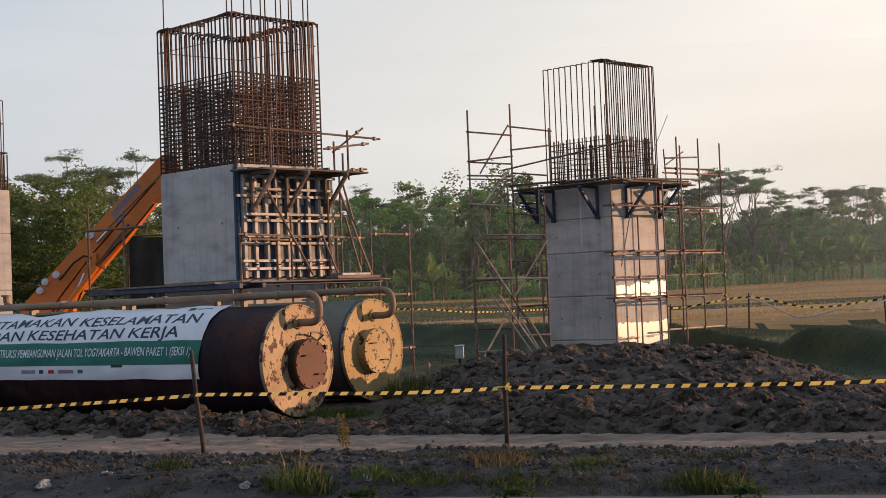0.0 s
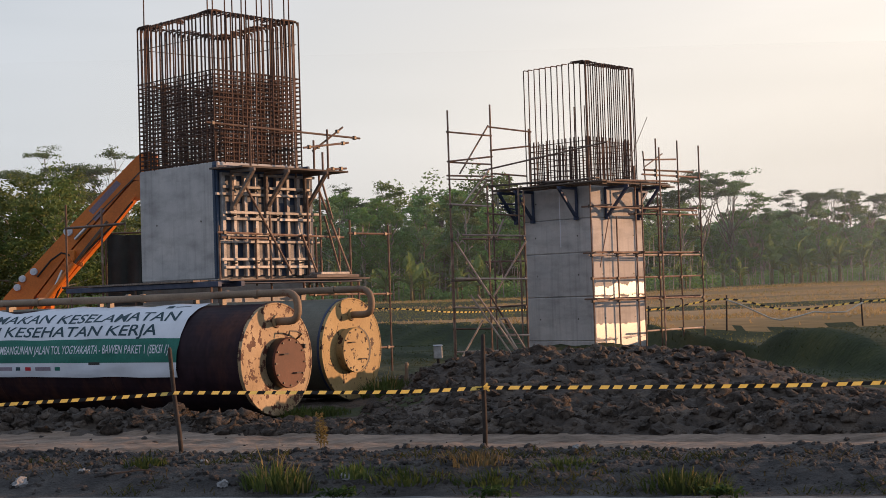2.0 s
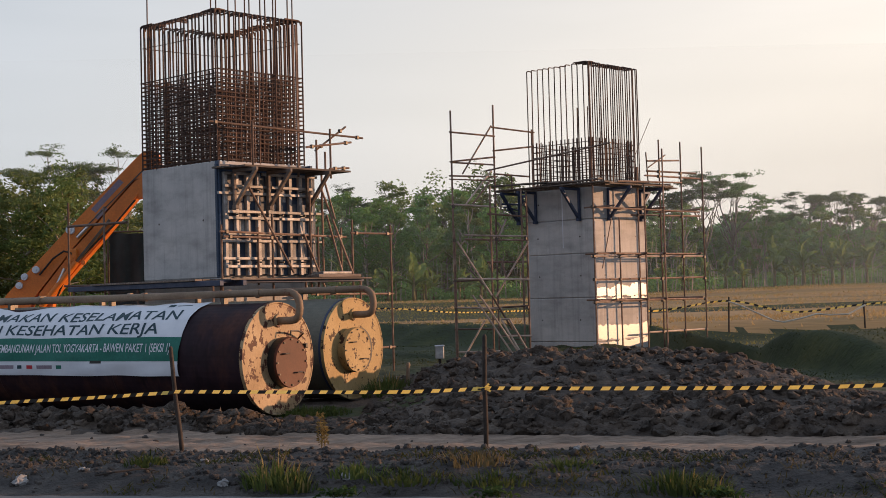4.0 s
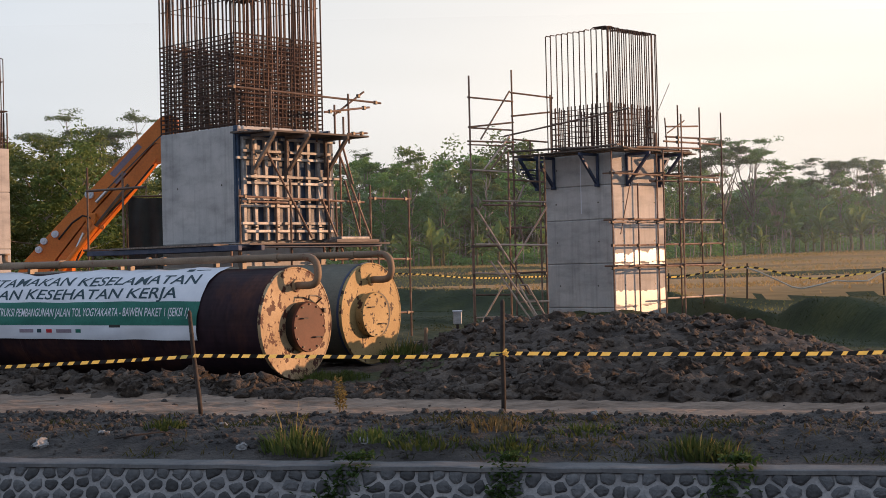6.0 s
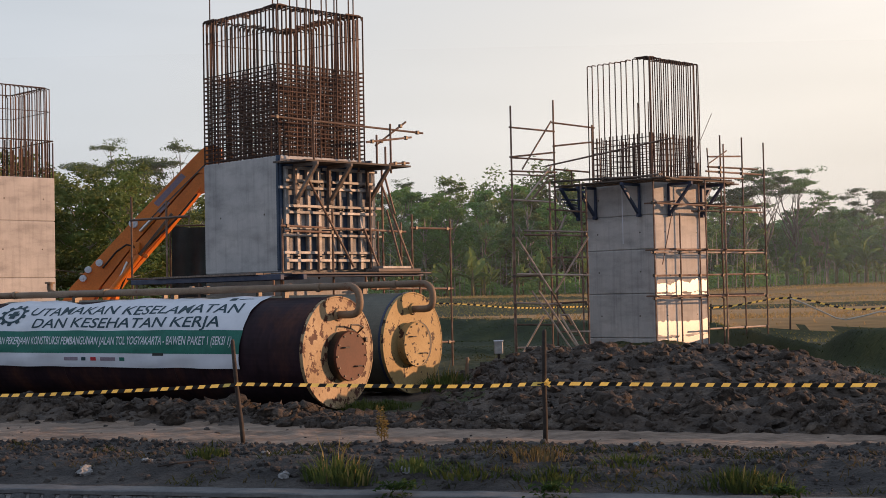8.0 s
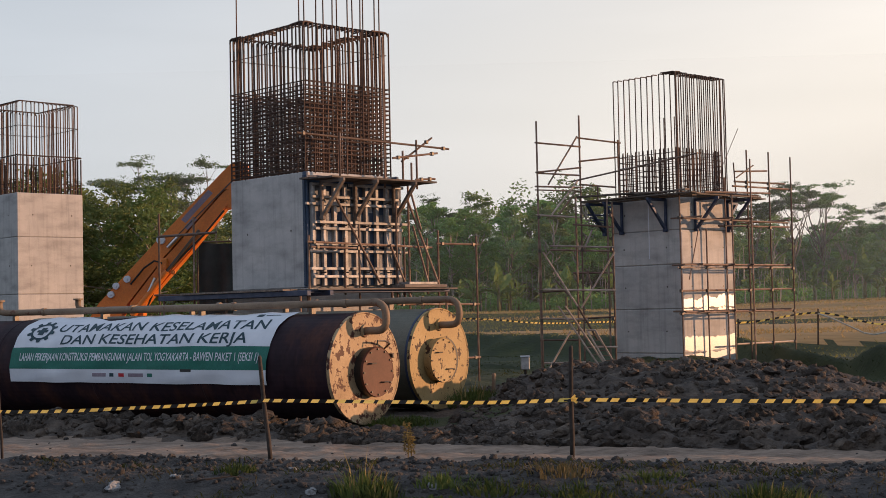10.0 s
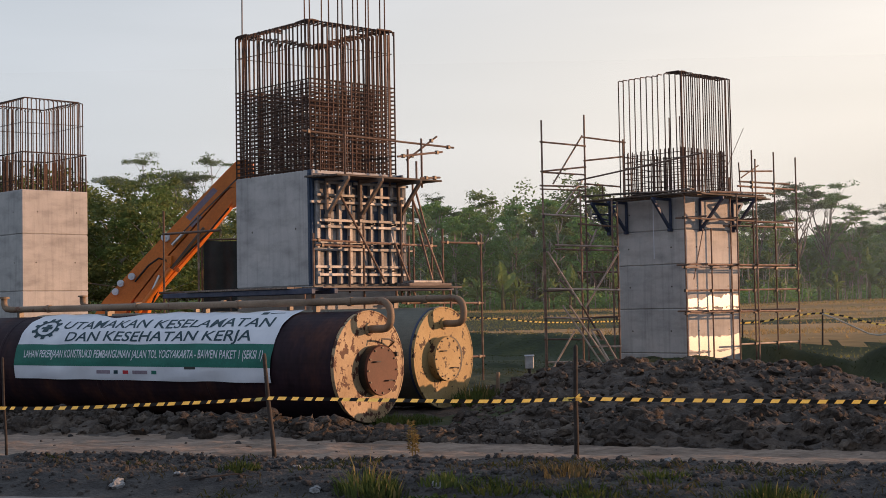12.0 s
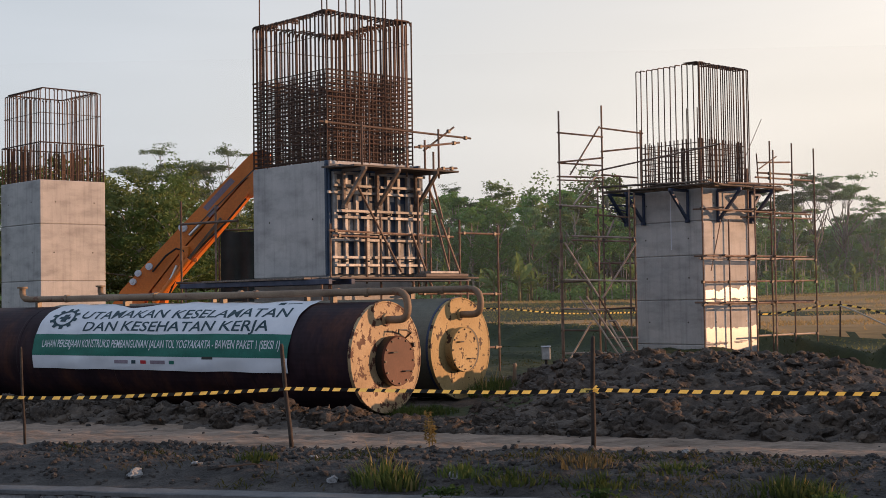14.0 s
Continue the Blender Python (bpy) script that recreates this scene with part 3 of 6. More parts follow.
    # ends of the deck bearers past the far corner
    for k in range(5):
        zz = top - 0.5 - 0.09 * k
        part("bearer", tube((-0.9 + 0.12 * k, d + 0.25, zz), (0.4, d + 0.45 + 0.1 * k, zz + rnd(-0.08, 0.08)), 0.03), BRACKET, p)
    return p


def bracket_shape(out, drop):
    bm = bmesh.new()
    box_in(bm, (0, -0.04, -drop), (0.075, 0.04, 0), 0.01)
    box_in(bm, (0, -0.04, -0.085), (out, 0.04, 0), 0.01)
    box_in(bm, (0.0, -0.06, -drop), (0.14, 0.06, -drop + 0.10), 0.01)
    a, b = Vector((out - 0.05, 0, -0.06)), Vector((0.05, 0, -drop + 0.06))
    q = (b - a).to_track_quat("Z", "Y").to_matrix().to_4x4()
    box_in(bm, (-0.042, -0.04, 0), (0.042, 0.04, (b - a).length), 0.0, Matrix.Translation(a) @ q)
    return bm


def pier_one():
    w, d, top, low = 2.9, 3.3, 5.66, 2.70
    p = thing("bridge_pier", "concrete bridge pier with blue ribbed formwork and dense rebar cage", "bridge pier", pier_frame(-4.22, 37.0))
    concrete_lifts(p, w, d, [-0.5, 1.2, low, top])
    # long verticals of the outer cage
    for i, (x0, y0) in enumerate(edge_spots(w, d, 20, 21, 0.03)):
        part("cage_bar", bar_mesh(9.50 - top + 0.05, 0.023), None, p, m=pose(x0 + rnd(-0.015, 0.015), y0 + rnd(-0.015, 0.015), top - 0.05, rnd(-0.3, 0.3), rnd(-0.3, 0.3)))
    for i, (x0, y0) in enumerate(edge_spots(w, d, 19, 21, 0.2)):
        part("cage_bar", bar_mesh(8.05 - top, 0.014), None, p, m=pose(x0 + rnd(-0.02, 0.02), y0 + rnd(-0.02, 0.02), top - 0.05, rnd(-0.3, 0.3), rnd(-0.3, 0.3)))
    # tallest bars that rise past the cage
    for x0, y0, h in ((0.15, 0.12, 11.6), (0.45, 0.1, 12.0), (0.75, 0.1, 12.0), (1.0, 0.1, 11.8), (1.2, 0.12, 11.7), (1.55, 0.1, 12.0), (1.75, 0.1, 11.8), (1.95, 0.13, 12.0), (2.05, 0.1, 12.1), (2.45, 0.1, 11.7), (2.62, 0.1, 11.8), (0.1, 3.1, 11.8), (0.12, 0.3, 11.5)):
        part("tall_bar", bar_mesh(h - top, 0.019), None, p, m=pose(x0, y0, top - 0.05, rnd(-0.7, 0.7), rnd(-0.7, 0.7)))
    hm, hi = hoop(w, d, 0.016, 0.02), hoop(w, d, 0.011, 0.19)
    for i in range(21):
        z = top + 0.04 + (8.0 - top - 0.06) * i / 20
        part("hoop", hm, None, p, m=pose(rnd(-0.01, 0.01), rnd(-0.01, 0.01), z))
        part("hoop", hi, None, p, m=pose(rnd(-0.01, 0.01), rnd(-0.01, 0.01), z + 0.05))
    # cross ties through the cage
    tie = mesh_of("tie", tube((0, 0, 0), (0, d - 0.2, 0), 0.010, seg=4), REBAR)
    tie_x = mesh_of("tie", tube((0, 0, 0), (w - 0.2, 0, 0), 0.010, seg=4), REBAR)
    for i in range(12):
        z = top + 0.08 + 0.19 * i
        for k in range(6):
            part("tie", tie, None, p, m=pose(0.4 + 0.42 * k, 0.1, z))
            part("tie", tie_x, None, p, m=pose(0.1, 0.4 + 0.48 * k, z + 0.04))
    # bends along the top, each turned over in a small curve
    bends = [mesh_of("top_bend", sweep_in(bmesh.new(), [(0, 0, -0.10), (0.012, 0, -0.04), (0.05, 0, 0.0), (0.12, 0, 0.012), (n, 0, 0.0)], 0.023, 6), REBAR) for n in (0.34, 0.45, 0.58)]
    for i in range(20):
        x0 = 0.03 + (w - 0.06) * i / 19
        part("top_bend", random.choice(bends), None, p, m=pose(x0, 0.03, 9.50, 0, 0, 90 + rnd(-5, 5)))
        part("top_bend", random.choice(bends), None, p, m=pose(x0, d - 0.03, 9.50, 0, 0, -90 + rnd(-5, 5)))
    for i in range(21):
        y0 = 0.03 + (d - 0.06) * i / 20
        part("top_bend", random.choice(bends), None, p, m=pose(0.03, y0, 9.50, 0, 0, rnd(-5, 5)))
        part("top_bend", random.choice(bends), None, p, m=pose(w - 0.03, y0, 9.50, 0, 0, 180 + rnd(-5, 5)))
    part("hoop", hoop(w, d, 0.010, 0.06), None, p, m=pose(0, 0, 8.85, 1.2, -1.0))
    formwork(p, w, low, top)
    return p


def formwork(p, w, low, top):
    """Blue panels on the sunlit side, with upright ribs and level walers outside them."""
    f = part("formwork", box((-0.12, -0.10, low + 0.05), (w + 0.22, -0.012, top - 0.1), 0.01), BLUE_FORM, p, "blue steel formwork facing")
    part("edge_strip", box((-0.08, -0.14, low), (-0.02, 0.03, top - 0.02), 0.01), BLUE_FORM, f)
    part("edge_strip", box((w + 0.02, -0.16, low), (w + 0.10, 0.5, top - 0.02), 0.01), BLUE_FORM, f)
    rib = mesh_of("rib", box((-0.05, -0.215, low + 0.05), (0.05, -0.10, top - 0.3), 0.008), FORM_RIB)
    for i in range(9):
        part("rib", rib, None, f, m=pose(0.08 + (w - 0.1) * i / 8, 0, 0))
    # cement-stained sheets between the ribs, some cut short so that blue shows above
    for i in range(8):
        x0 = 0.08 + (w - 0.1) * (i + 0.5) / 8
        for z0, z1 in ((low + 0.08, 3.70), (3.74, 4.60), (4.64, top - rnd(0.25, 0.5))):
            if random.random() < 0.62:
                part("panel", box((x0 - rnd(0.06, 0.13), -0.135, z0), (x0 + rnd(0.06, 0.13), -0.104, z1), 0.006), FORM_PLY, f)
    for z in (2.98, 3.18, 3.62, 3.8, 4.2, 4.36, 4.82, 5.0, 5.32):
        cut = rnd(1.1, 1.9)
        for x0, x1 in ((rnd(-0.25, 0.1), cut - rnd(0.02, 0.12)), (cut, w + rnd(0.0, 0.35))):
            y = rnd(-0.02, 0.02)
            part("waler", box((x0, -0.29 + y, z - 0.034), (x1, -0.222 + y, z + 0.034), 0.006), FORM_RIB, f)
    for x in (0.3, 1.0, 1.75, 2.5):
        for z in (3.08, 4.28, 4.91):
            part("tie_rod", tube((x, -0.42, z), (x, -0.2, z), 0.02, seg=8), STEEL, f)


def pier_zero():
    w, d, top = 2.66, 3.2, 6.73
    p = thing("bridge_pier", "tall square concrete bridge pier with a two-stage crown of starter bars", "bridge pier", pier_frame(-16.58, 53.0))
    concrete_lifts(p, w, d, [-0.5, 1.5, 3.0, 5.1, top])
    for x0, y0 in edge_spots(w, d, 15, 17, 0.12):
        part("starter_bar", bar_mesh(10.12 - top, 0.02), None, p, m=pose(x0 + rnd(-0.02, 0.02), y0 + rnd(-0.02, 0.02), top - 0.05, rnd(-0.4, 0.4), rnd(-0.4, 0.4)))
        inward = math.degrees(math.atan2(d / 2 - y0, w / 2 - x0))
        part("top_bend", bar_mesh(0.22, 0.02), None, p, m=pose(x0, y0, 10.05, 0, 68, inward))
    for x0, y0 in edge_spots(w, d, 13, 13, 0.04):
        part("cage_bar", bar_mesh(8.1 - top, 0.028), None, p, m=pose(x0, y0, top - 0.05))
    for z, r, s in ((8.1, 0.025, 0.03), (10.13, 0.024, 0.22), (9.2, 0.012, 0.1), (6.95, 0.014, 0.05), (7.1, 0.014, 0.05)):
        part("hoop", hoop(w, d, r, s), None, p, m=pose(0, 0, z, rnd(-0.5, 0.5), rnd(-0.5, 0.5)))
    return p


pier_two()
pier_one()
pier_zero()


# ---- tanks ----
TANK_AZ = 55.5
TANK_R = 0.98


def tank_frame(x, y, z):
    """Local x points back along the tank from its sunlit end."""
    a = radians(TANK_AZ)
    ux, uy = -math.sin(a), math.cos(a)
    return Matrix(((ux, -uy, 0, x), (uy, ux, 0, y), (0, 0, 1, z), (0, 0, 0, 1)))


def lathe(profile, seg=64):
    """Turned about the local x axis: profile of (x, r)."""
    bm = bmesh.new()
    rings = []
    for x, r in profile:
        rings.append([bm.verts.new((x, r * math.cos(2 * math.pi * i / seg), r * math.sin(2 * math.pi * i / seg))) for i in range(seg)])
    for p, q in zip(rings, rings[1:]):
        for i in range(seg):
            bm.faces.new((p[i], p[(i + 1) % seg], q[(i + 1) % seg], q[i]))
    bm.faces.new(rings[0])
    bm.faces.new(rings[-1][::-1])
    bmesh.ops.recalc_face_normals(bm, faces=bm.faces)
    return bm


def flaking(name, paint, rust, rust2, amount=0.5, scale=2.2):
    """Paint that flakes off in patches down to rust."""
    m = material(name, paint, 0.6, 0, 1.2, 30, 0.15, 0.003)
    n, l = m.node_tree.nodes, m.node_tree.links
    b = n["Principled BSDF"]
    src = b.inputs["Base Color"].links[0].from_socket
    at = n.new("ShaderNodeTexCoord")
    a = n.new("ShaderNodeTexNoise")
    a.inputs["Scale"].default_value, a.inputs["Detail"].default_value, a.inputs["Roughness"].default_value = scale, 9, 0.68
    l.new(at.outputs["Object"], a.inputs["Vector"])
    r = n.new("ShaderNodeValToRGB")
    r.color_ramp.elements[0].position, r.color_ramp.elements[1].position = amount, amount + 0.025
    l.new(a.outputs["Fac"], r.inputs["Fac"])
    c = n.new("ShaderNodeTexNoise")
    c.inputs["Scale"].default_value, c.inputs["Detail"].default_value = 9, 5
    l.new(at.outputs["Object"], c.inputs["Vector"])
    rr = n.new("ShaderNodeMix")
    rr.data_type = "RGBA"
    rr.inputs["A"].default_value, rr.inputs["B"].default_value = (*rust, 1), (*rust2, 1)
    l.new(c.outputs["Fac"], rr.inputs["Factor"])
    mx = n.new("ShaderNodeMix")
    mx.data_type = "RGBA"
    l.new(r.outputs["Color"], mx.inputs["Factor"])
    l.new(src, mx.inputs["A"])
    l.new(rr.outputs["Result"], mx.inputs["B"])
    l.new(mx.outputs["Result"], b.inputs["Base Color"])
    return m


END_RUST = flaking("flaking_cream_paint", [(0.25, 0.168, 0.088), (0.35, 0.25, 0.145), (0.45, 0.345, 0.215)], (0.030, 0.011, 0.008), (0.095, 0.028, 0.015), 0.530, 5.0)
END_YELLOW = flaking("chipped_yellow_paint", [(0.28, 0.19, 0.08), (0.34, 0.24, 0.105), (0.40, 0.295, 0.145)], (0.020, 0.011, 0.008), (0.060, 0.026, 0.014), 0.565, 5.0)
LID_RUST = flaking("red_brown_lid_paint", [(0.060, 0.020, 0.012), (0.085, 0.029, 0.017), (0.11, 0.040, 0.024)], (0.06, 0.03, 0.02), (0.12, 0.05, 0.03), 0.64, 3.0)
GREEN_PAINT = material("dull_green_paint", [(0.055, 0.07, 0.04), (0.085, 0.10, 0.055)], 0.6, 0, 3, 30, 0.1, 0.003)
PIPE_PAINT = flaking("tan_pipe_paint", [(0.15, 0.10, 0.065), (0.21, 0.15, 0.10), (0.26, 0.19, 0.13)], (0.10, 0.045, 0.025), (0.17, 0.08, 0.05), 0.6, 4.0)


def build_tank(x, y, z, side, end, lid, lid_side, label, length, lid_r, rim, pipe_end, lid_y, lid_z, gap):
    t = thing("storage_tank", label, "tank", tank_frame(x, y, z))
    part("shell", lathe([(0.05, TANK_R - 0.02), (0.05, TANK_R), (3.0, TANK_R), (3.02, TANK_R + 0.008), (3.08, TANK_R + 0.008), (3.1, TANK_R), (6.0, TANK_R), (6.02, TANK_R + 0.008), (6.08, TANK_R + 0.008), (6.1, TANK_R), (9.0, TANK_R), (9.02, TANK_R + 0.008), (9.08, TANK_R + 0.008), (9.1, TANK_R), (length, TANK_R)]), side, t, smooth=False)
    e = part("end_plate", lathe([(-0.012, TANK_R - 0.02), (-0.02, TANK_R - 0.01), (-0.02, TANK_R + 0.012), (0.05, TANK_R + 0.012), (0.06, TANK_R)]), end, t)
    part("rim", lathe([(0.05, TANK_R + 0.001), (0.05, TANK_R + 0.02), (0.10, TANK_R + 0.02), (0.10, TANK_R + 0.001)]), rim, t)
    n = part("manhole_neck", lathe([(-0.155, lid_r - 0.05), (-0.155, lid_r - 0.02), (-0.015, lid_r - 0.02), (-0.012, lid_r - 0.05)], 48), lid_side, t, m=pose(0, lid_y, lid_z))
    c = part("manhole_lid", lathe([(-0.205, lid_r - 0.015), (-0.21, lid_r), (-0.17, lid_r + 0.01), (-0.16, lid_r)], 48), lid, t, m=pose(0, lid_y, lid_z))
    # black ring added to draw the shade in the gap behind the lid
    part("gasket", lathe([(-0.157, lid_r - 0.03), (-0.157, lid_r), (-0.015, lid_r), (-0.015, lid_r - 0.03)], 48), BLACK, t, "added black ring that draws the dark gap behind the lid", m=pose(0, lid_y - gap, lid_z))
    for ang in (40, 230):
        u, v = 0.55 * lid_r * math.cos(radians(ang)), 0.55 * lid_r * math.sin(radians(ang))
        bm = sweep_in(bmesh.new(), [(-0.20, u - 0.07, v), (-0.27, u - 0.06, v), (-0.27, u + 0.06, v), (-0.20, u + 0.07, v)], 0.012, 6)
        part("handle", bm, STEEL, c)
    for k in range(12):
        a = 2 * math.pi * k / 12
        part("bolt", tube((-0.228, (lid_r - 0.04) * math.cos(a), (lid_r - 0.04) * math.sin(a)), (-0.20, (lid_r - 0.04) * math.cos(a), (lid_r - 0.04) * math.sin(a)), 0.018, seg=6), STEEL, c)
    # the long pipe over the top and its elbow into the end plate
    pts = [(0.06, 0.0, 0.66), (-0.16, 0.0, 0.66), (-0.30, 0.0, 0.66), (-0.40, 0, 0.675), (-0.47, 0, 0.72), (-0.50, 0, 0.79), (-0.51, 0, 0.88), (-0.50, 0, 0.98), (-0.47, 0, 1.06), (-0.41, 0, 1.115), (-0.32, 0, 1.15), (-0.2, 0, 1.16), (3.0, 0.02, 1.15), (6.0, 0.0, 1.14), (pipe_end - 0.25, 0.0, 1.15), (pipe_end - 0.10, 0, 1.165), (pipe_end - 0.03, 0, 1.21), (pipe_end, 0, 1.28), (pipe_end, 0, 1.42)]
    pp = part("pipe", sweep_in(bmesh.new(), pts, 0.068, 14), PIPE_PAINT, t, "tan painted pipe with a rounded elbow", smooth=True)
    part("flange", tube((pipe_end, 0, 1.39), (pipe_end, 0, 1.43), 0.115, seg=20), PIPE_PAINT, pp)
    for s in (0.35, 3.1, 5.9, 8.6):
        part("coupling", tube((s, 0.01, 1.152), (s + 0.09, 0.01, 1.152), 0.082, seg=16), PIPE_PAINT, pp)
    for k in range(4):
        xx = 1.2 + 2.8 * k
        if xx < pipe_end - 0.4:
            part("pipe_saddle", box((xx - 0.04, -0.06, TANK_R - 0.02), (xx + 0.04, 0.06, 1.09), 0.005), STEEL, t)
    if gap == 0.0:
        part("davit_arm", sweep_in(bmesh.new(), [(-0.03, lid_y - 0.42, 0.33), (-0.17, lid_y - 0.40, 0.42), (-0.20, lid_y - 0.22, 0.47), (-0.21, lid_y, 0.48), (-0.21, lid_y + 0.02, 0.40)], 0.016, 8), STEEL, t, "rusty davit arm over the lid", smooth=True)
        part("hinge", box((-0.20, lid_y - 0.5, 0.16), (-0.02, lid_y - 0.43, 0.24), 0.012), STEEL, t)
    part("collar", lathe([(-0.05, 0.10), (-0.05, 0.11), (-0.02, 0.12), (-0.015, 0.10)], 24), end, t, m=pose(0, 0, 0.66))
    return t


build_tank(-1.98, 26.0, 1.05, TANK_SIDE, END_RUST, LID_RUST, GREEN_PAINT, "brown-red steel tank on mud with rusty cream end plate", 12.0, 0.44, TANK_SIDE, 10.15, -0.12, -0.07, 0.0)
build_tank(-0.73, 28.9, 1.10, TANK_OLIVE, END_YELLOW, END_YELLOW, END_YELLOW, "grey-green steel tank on mud with chipped yellow end plate", 12.0, 0.43, BRACKET, 10.62, 0.13, -0.02, 0.13)


# ---- banner hung over the first tank ----
TANK_ONE = tank_frame(-1.98, 26.0, 1.05)


def on_tank(s, deg, r):
    a = radians(deg)
    return TANK_ONE @ Vector((s, r * math.cos(a), r * math.sin(a)))


def wrapped_text(words, s_left, s_right, deg_low, deg_high, mat, name, r, parent, label):
    """Lettering bent round the tank: from s_left to s_right along it, between two angles."""
    cu = bpy.data.curves.new(name, "FONT")
    cu.body, cu.resolution_u, cu.offset = words, 3, 0.010
    tmp = new("tmp", cu)
    me = bpy.data.meshes.new_from_object(tmp.evaluated_get(bpy.context.evaluated_depsgraph_get()))
    bpy.data.objects.remove(tmp)
    bm = bmesh.new()
    bm.from_mesh(me)
    bpy.data.meshes.remove(me)
    xs, ys = [v.co.x for v in bm.verts], [v.co.y for v in bm.verts]
    x0, x1, y0, y1 = min(xs), max(xs), max(min(ys), -0.02), min(max(ys), 0.72)
    for k in range(1, 12):
        bmesh.ops.bisect_plane(bm, geom=bm.verts[:] + bm.edges[:] + bm.faces[:], plane_co=(0, y0 + (y1 - y0) * k / 12, 0), plane_no=(0, 1, 0))
    for v in bm.verts:
        s = s_left + (v.co.x - x0) / (x1 - x0) * (s_right - s_left)
        d = deg_low + (v.co.y - y0) / (y1 - y0) * (deg_high - deg_low)
        v.co = on_tank(s, d, r + banner_lift(s, d))
    return part(name, bm, mat, parent, label)


def banner_lift(s, deg):
    """Slack folds of the cloth."""
    return 0.026 + 0.011 * math.sin(2.1 * s + 0.05 * deg) + 0.009 * math.sin(5.3 * s - 0.12 * deg) + 0.005 * math.sin(11.7 * s + 0.10 * deg) * ramp(deg, 40, 75) + 0.004 * math.sin(3.1 * s + 0.33 * deg) + 0.012 * ramp(-deg, -5, 14) * (1 + math.sin(3.7 * s))


def patch(s0, s1, d0, d1, mat, name, r, parent, label="", n=40, k=10, sag=0.0):
    bm = bmesh.new()
    g = []
    for i in range(n + 1):
        row = []
        for j in range(k + 1):
            s = s0 + (s1 - s0) * i / n
            top = d1 - sag * (14 * math.exp(-((s - 6.1) / 1.0) ** 2) + 4 * math.sin(2.3 * s))
            d = d0 + (top - d0) * j / k
            row.append(bm.verts.new(on_tank(s, d, r + banner_lift(s, d))))
        g.append(row)
    for i in range(n):
        for j in range(k):
            bm.faces.new((g[i][j], g[i + 1][j], g[i + 1][j + 1], g[i][j + 1]))
    bmesh.ops.recalc_face_normals(bm, faces=bm.faces)
    return part(name, bm, mat, parent, label, smooth=True)


banner = thing("banner", "white and green safety banner draped over the tank side", "banner")
cloth = patch(1.43, 8.52, -15, 88, WHITE_CLOTH, "cloth", 0.985, banner, n=150, k=60, sag=1.0)
patch(1.425, 8.525, 0, 25, GREEN_CLOTH, "green_band", 0.9875, banner, n=150, k=16)
wrapped_text("UTAMAKAN KESELAMATAN", 7.38, 1.70, 46.0, 60.5, DARK_INK, "lettering", 0.9895, banner, "dark green capital letters")
wrapped_text("DAN KESEHATAN KERJA", 7.10, 2.02, 28.3, 41.3, DARK_INK, "lettering", 0.9895, banner, "dark green capital letters")
wrapped_text("LAHAN PEKERJAAN KONSTRUKSI PEMBANGUNAN JALAN TOL YOGYAKARTA - BAWEN PAKET 1 (SEKSI 1)", 8.25, 1.63, 9.2, 18.2, WHITE_CLOTH, "lettering", 0.9915, banner, "small white capital letters")
# gear emblem, and plain shapes for the small marks
bm = bmesh.new()
prev = first = None
for i in range(81):
    a = 2 * math.pi * i / 80
    ro = 1.0 if (i // 4) % 2 else 0.78
    pair = [bm.verts.new(on_tank(7.88 - 0.40 * q * math.cos(a), 48.0 + 16.5 * q * math.sin(a), 0.992 + banner_lift(7.88 - 0.40 * q * math.cos(a), 48.0 + 16.5 * q * math.sin(a)))) for q in (0.62, ro)]
    if prev:
        bm.faces.new((prev[0], prev[1], pair[1], pair[0]))
    prev = pair
part("gear_emblem", bm, DARK_INK, banner)
patch(7.96, 7.80, 42.0, 54.0, DARK_INK, "emblem_bar", 0.992, banner, n=3, k=3)
patch(8.04, 7.72, 46, 50, DARK_INK, "emblem_bar", 0.992, banner, n=3, k=3)
for s0, s1, mt in ((6.0, 5.62, MARK_GREY), (5.52, 5.40, DARK_INK), (5.26, 5.10, RED_INK), (4.98, 4.58, MARK_GREY), (4.47, 4.33, GREEN_CLOTH)):
    patch(s0, s1, -8, -4.2, mt, "printed_mark", 0.9895, banner, n=4, k=2)
patch(2.22, 2.06, 68, 73.5, DARK_INK, "printed_mark", 0.9895, banner, n=3, k=2)
patch(2.0, 1.65, 69.6, 71.6, DARK_INK, "printed_mark", 0.9895, banner, n=3, k=2)
patch(3.57, 3.30, -2.2, 0.6, BLACK, "torn_hole", 0.9895, banner, n=4, k=2)


# ---- scaffolds ----
TUBES = {}


def tube_part(parent, name, a, b, r=0.026, mat=None):
    """One scaffold tube between two points of the parent's own axes."""
    a, b = Vector(a), Vector(b)
    key = (round((b - a).length, 2), r, mat.name if mat else "")
    if key not in TUBES:
        TUBES[key] = mesh_of("tube", tube((0, 0, 0), (0, 0, (b - a).length), r, seg=8), mat or TUBE)
    return part(name, TUBES[key], None, parent, m=Matrix.Translation(a) @ (b - a).to_track_quat("Z", "Y").to_matrix().to_4x4())


def coupler(parent, p):
    if "coupler" not in TUBES:
        TUBES["coupler"] = mesh_of("coupler", box((-0.045, -0.045, -0.05), (0.045, 0.045, 0.05), 0.012), STEEL)
    part("coupler", TUBES["coupler"], None, parent, m=Matrix.Translation(p))


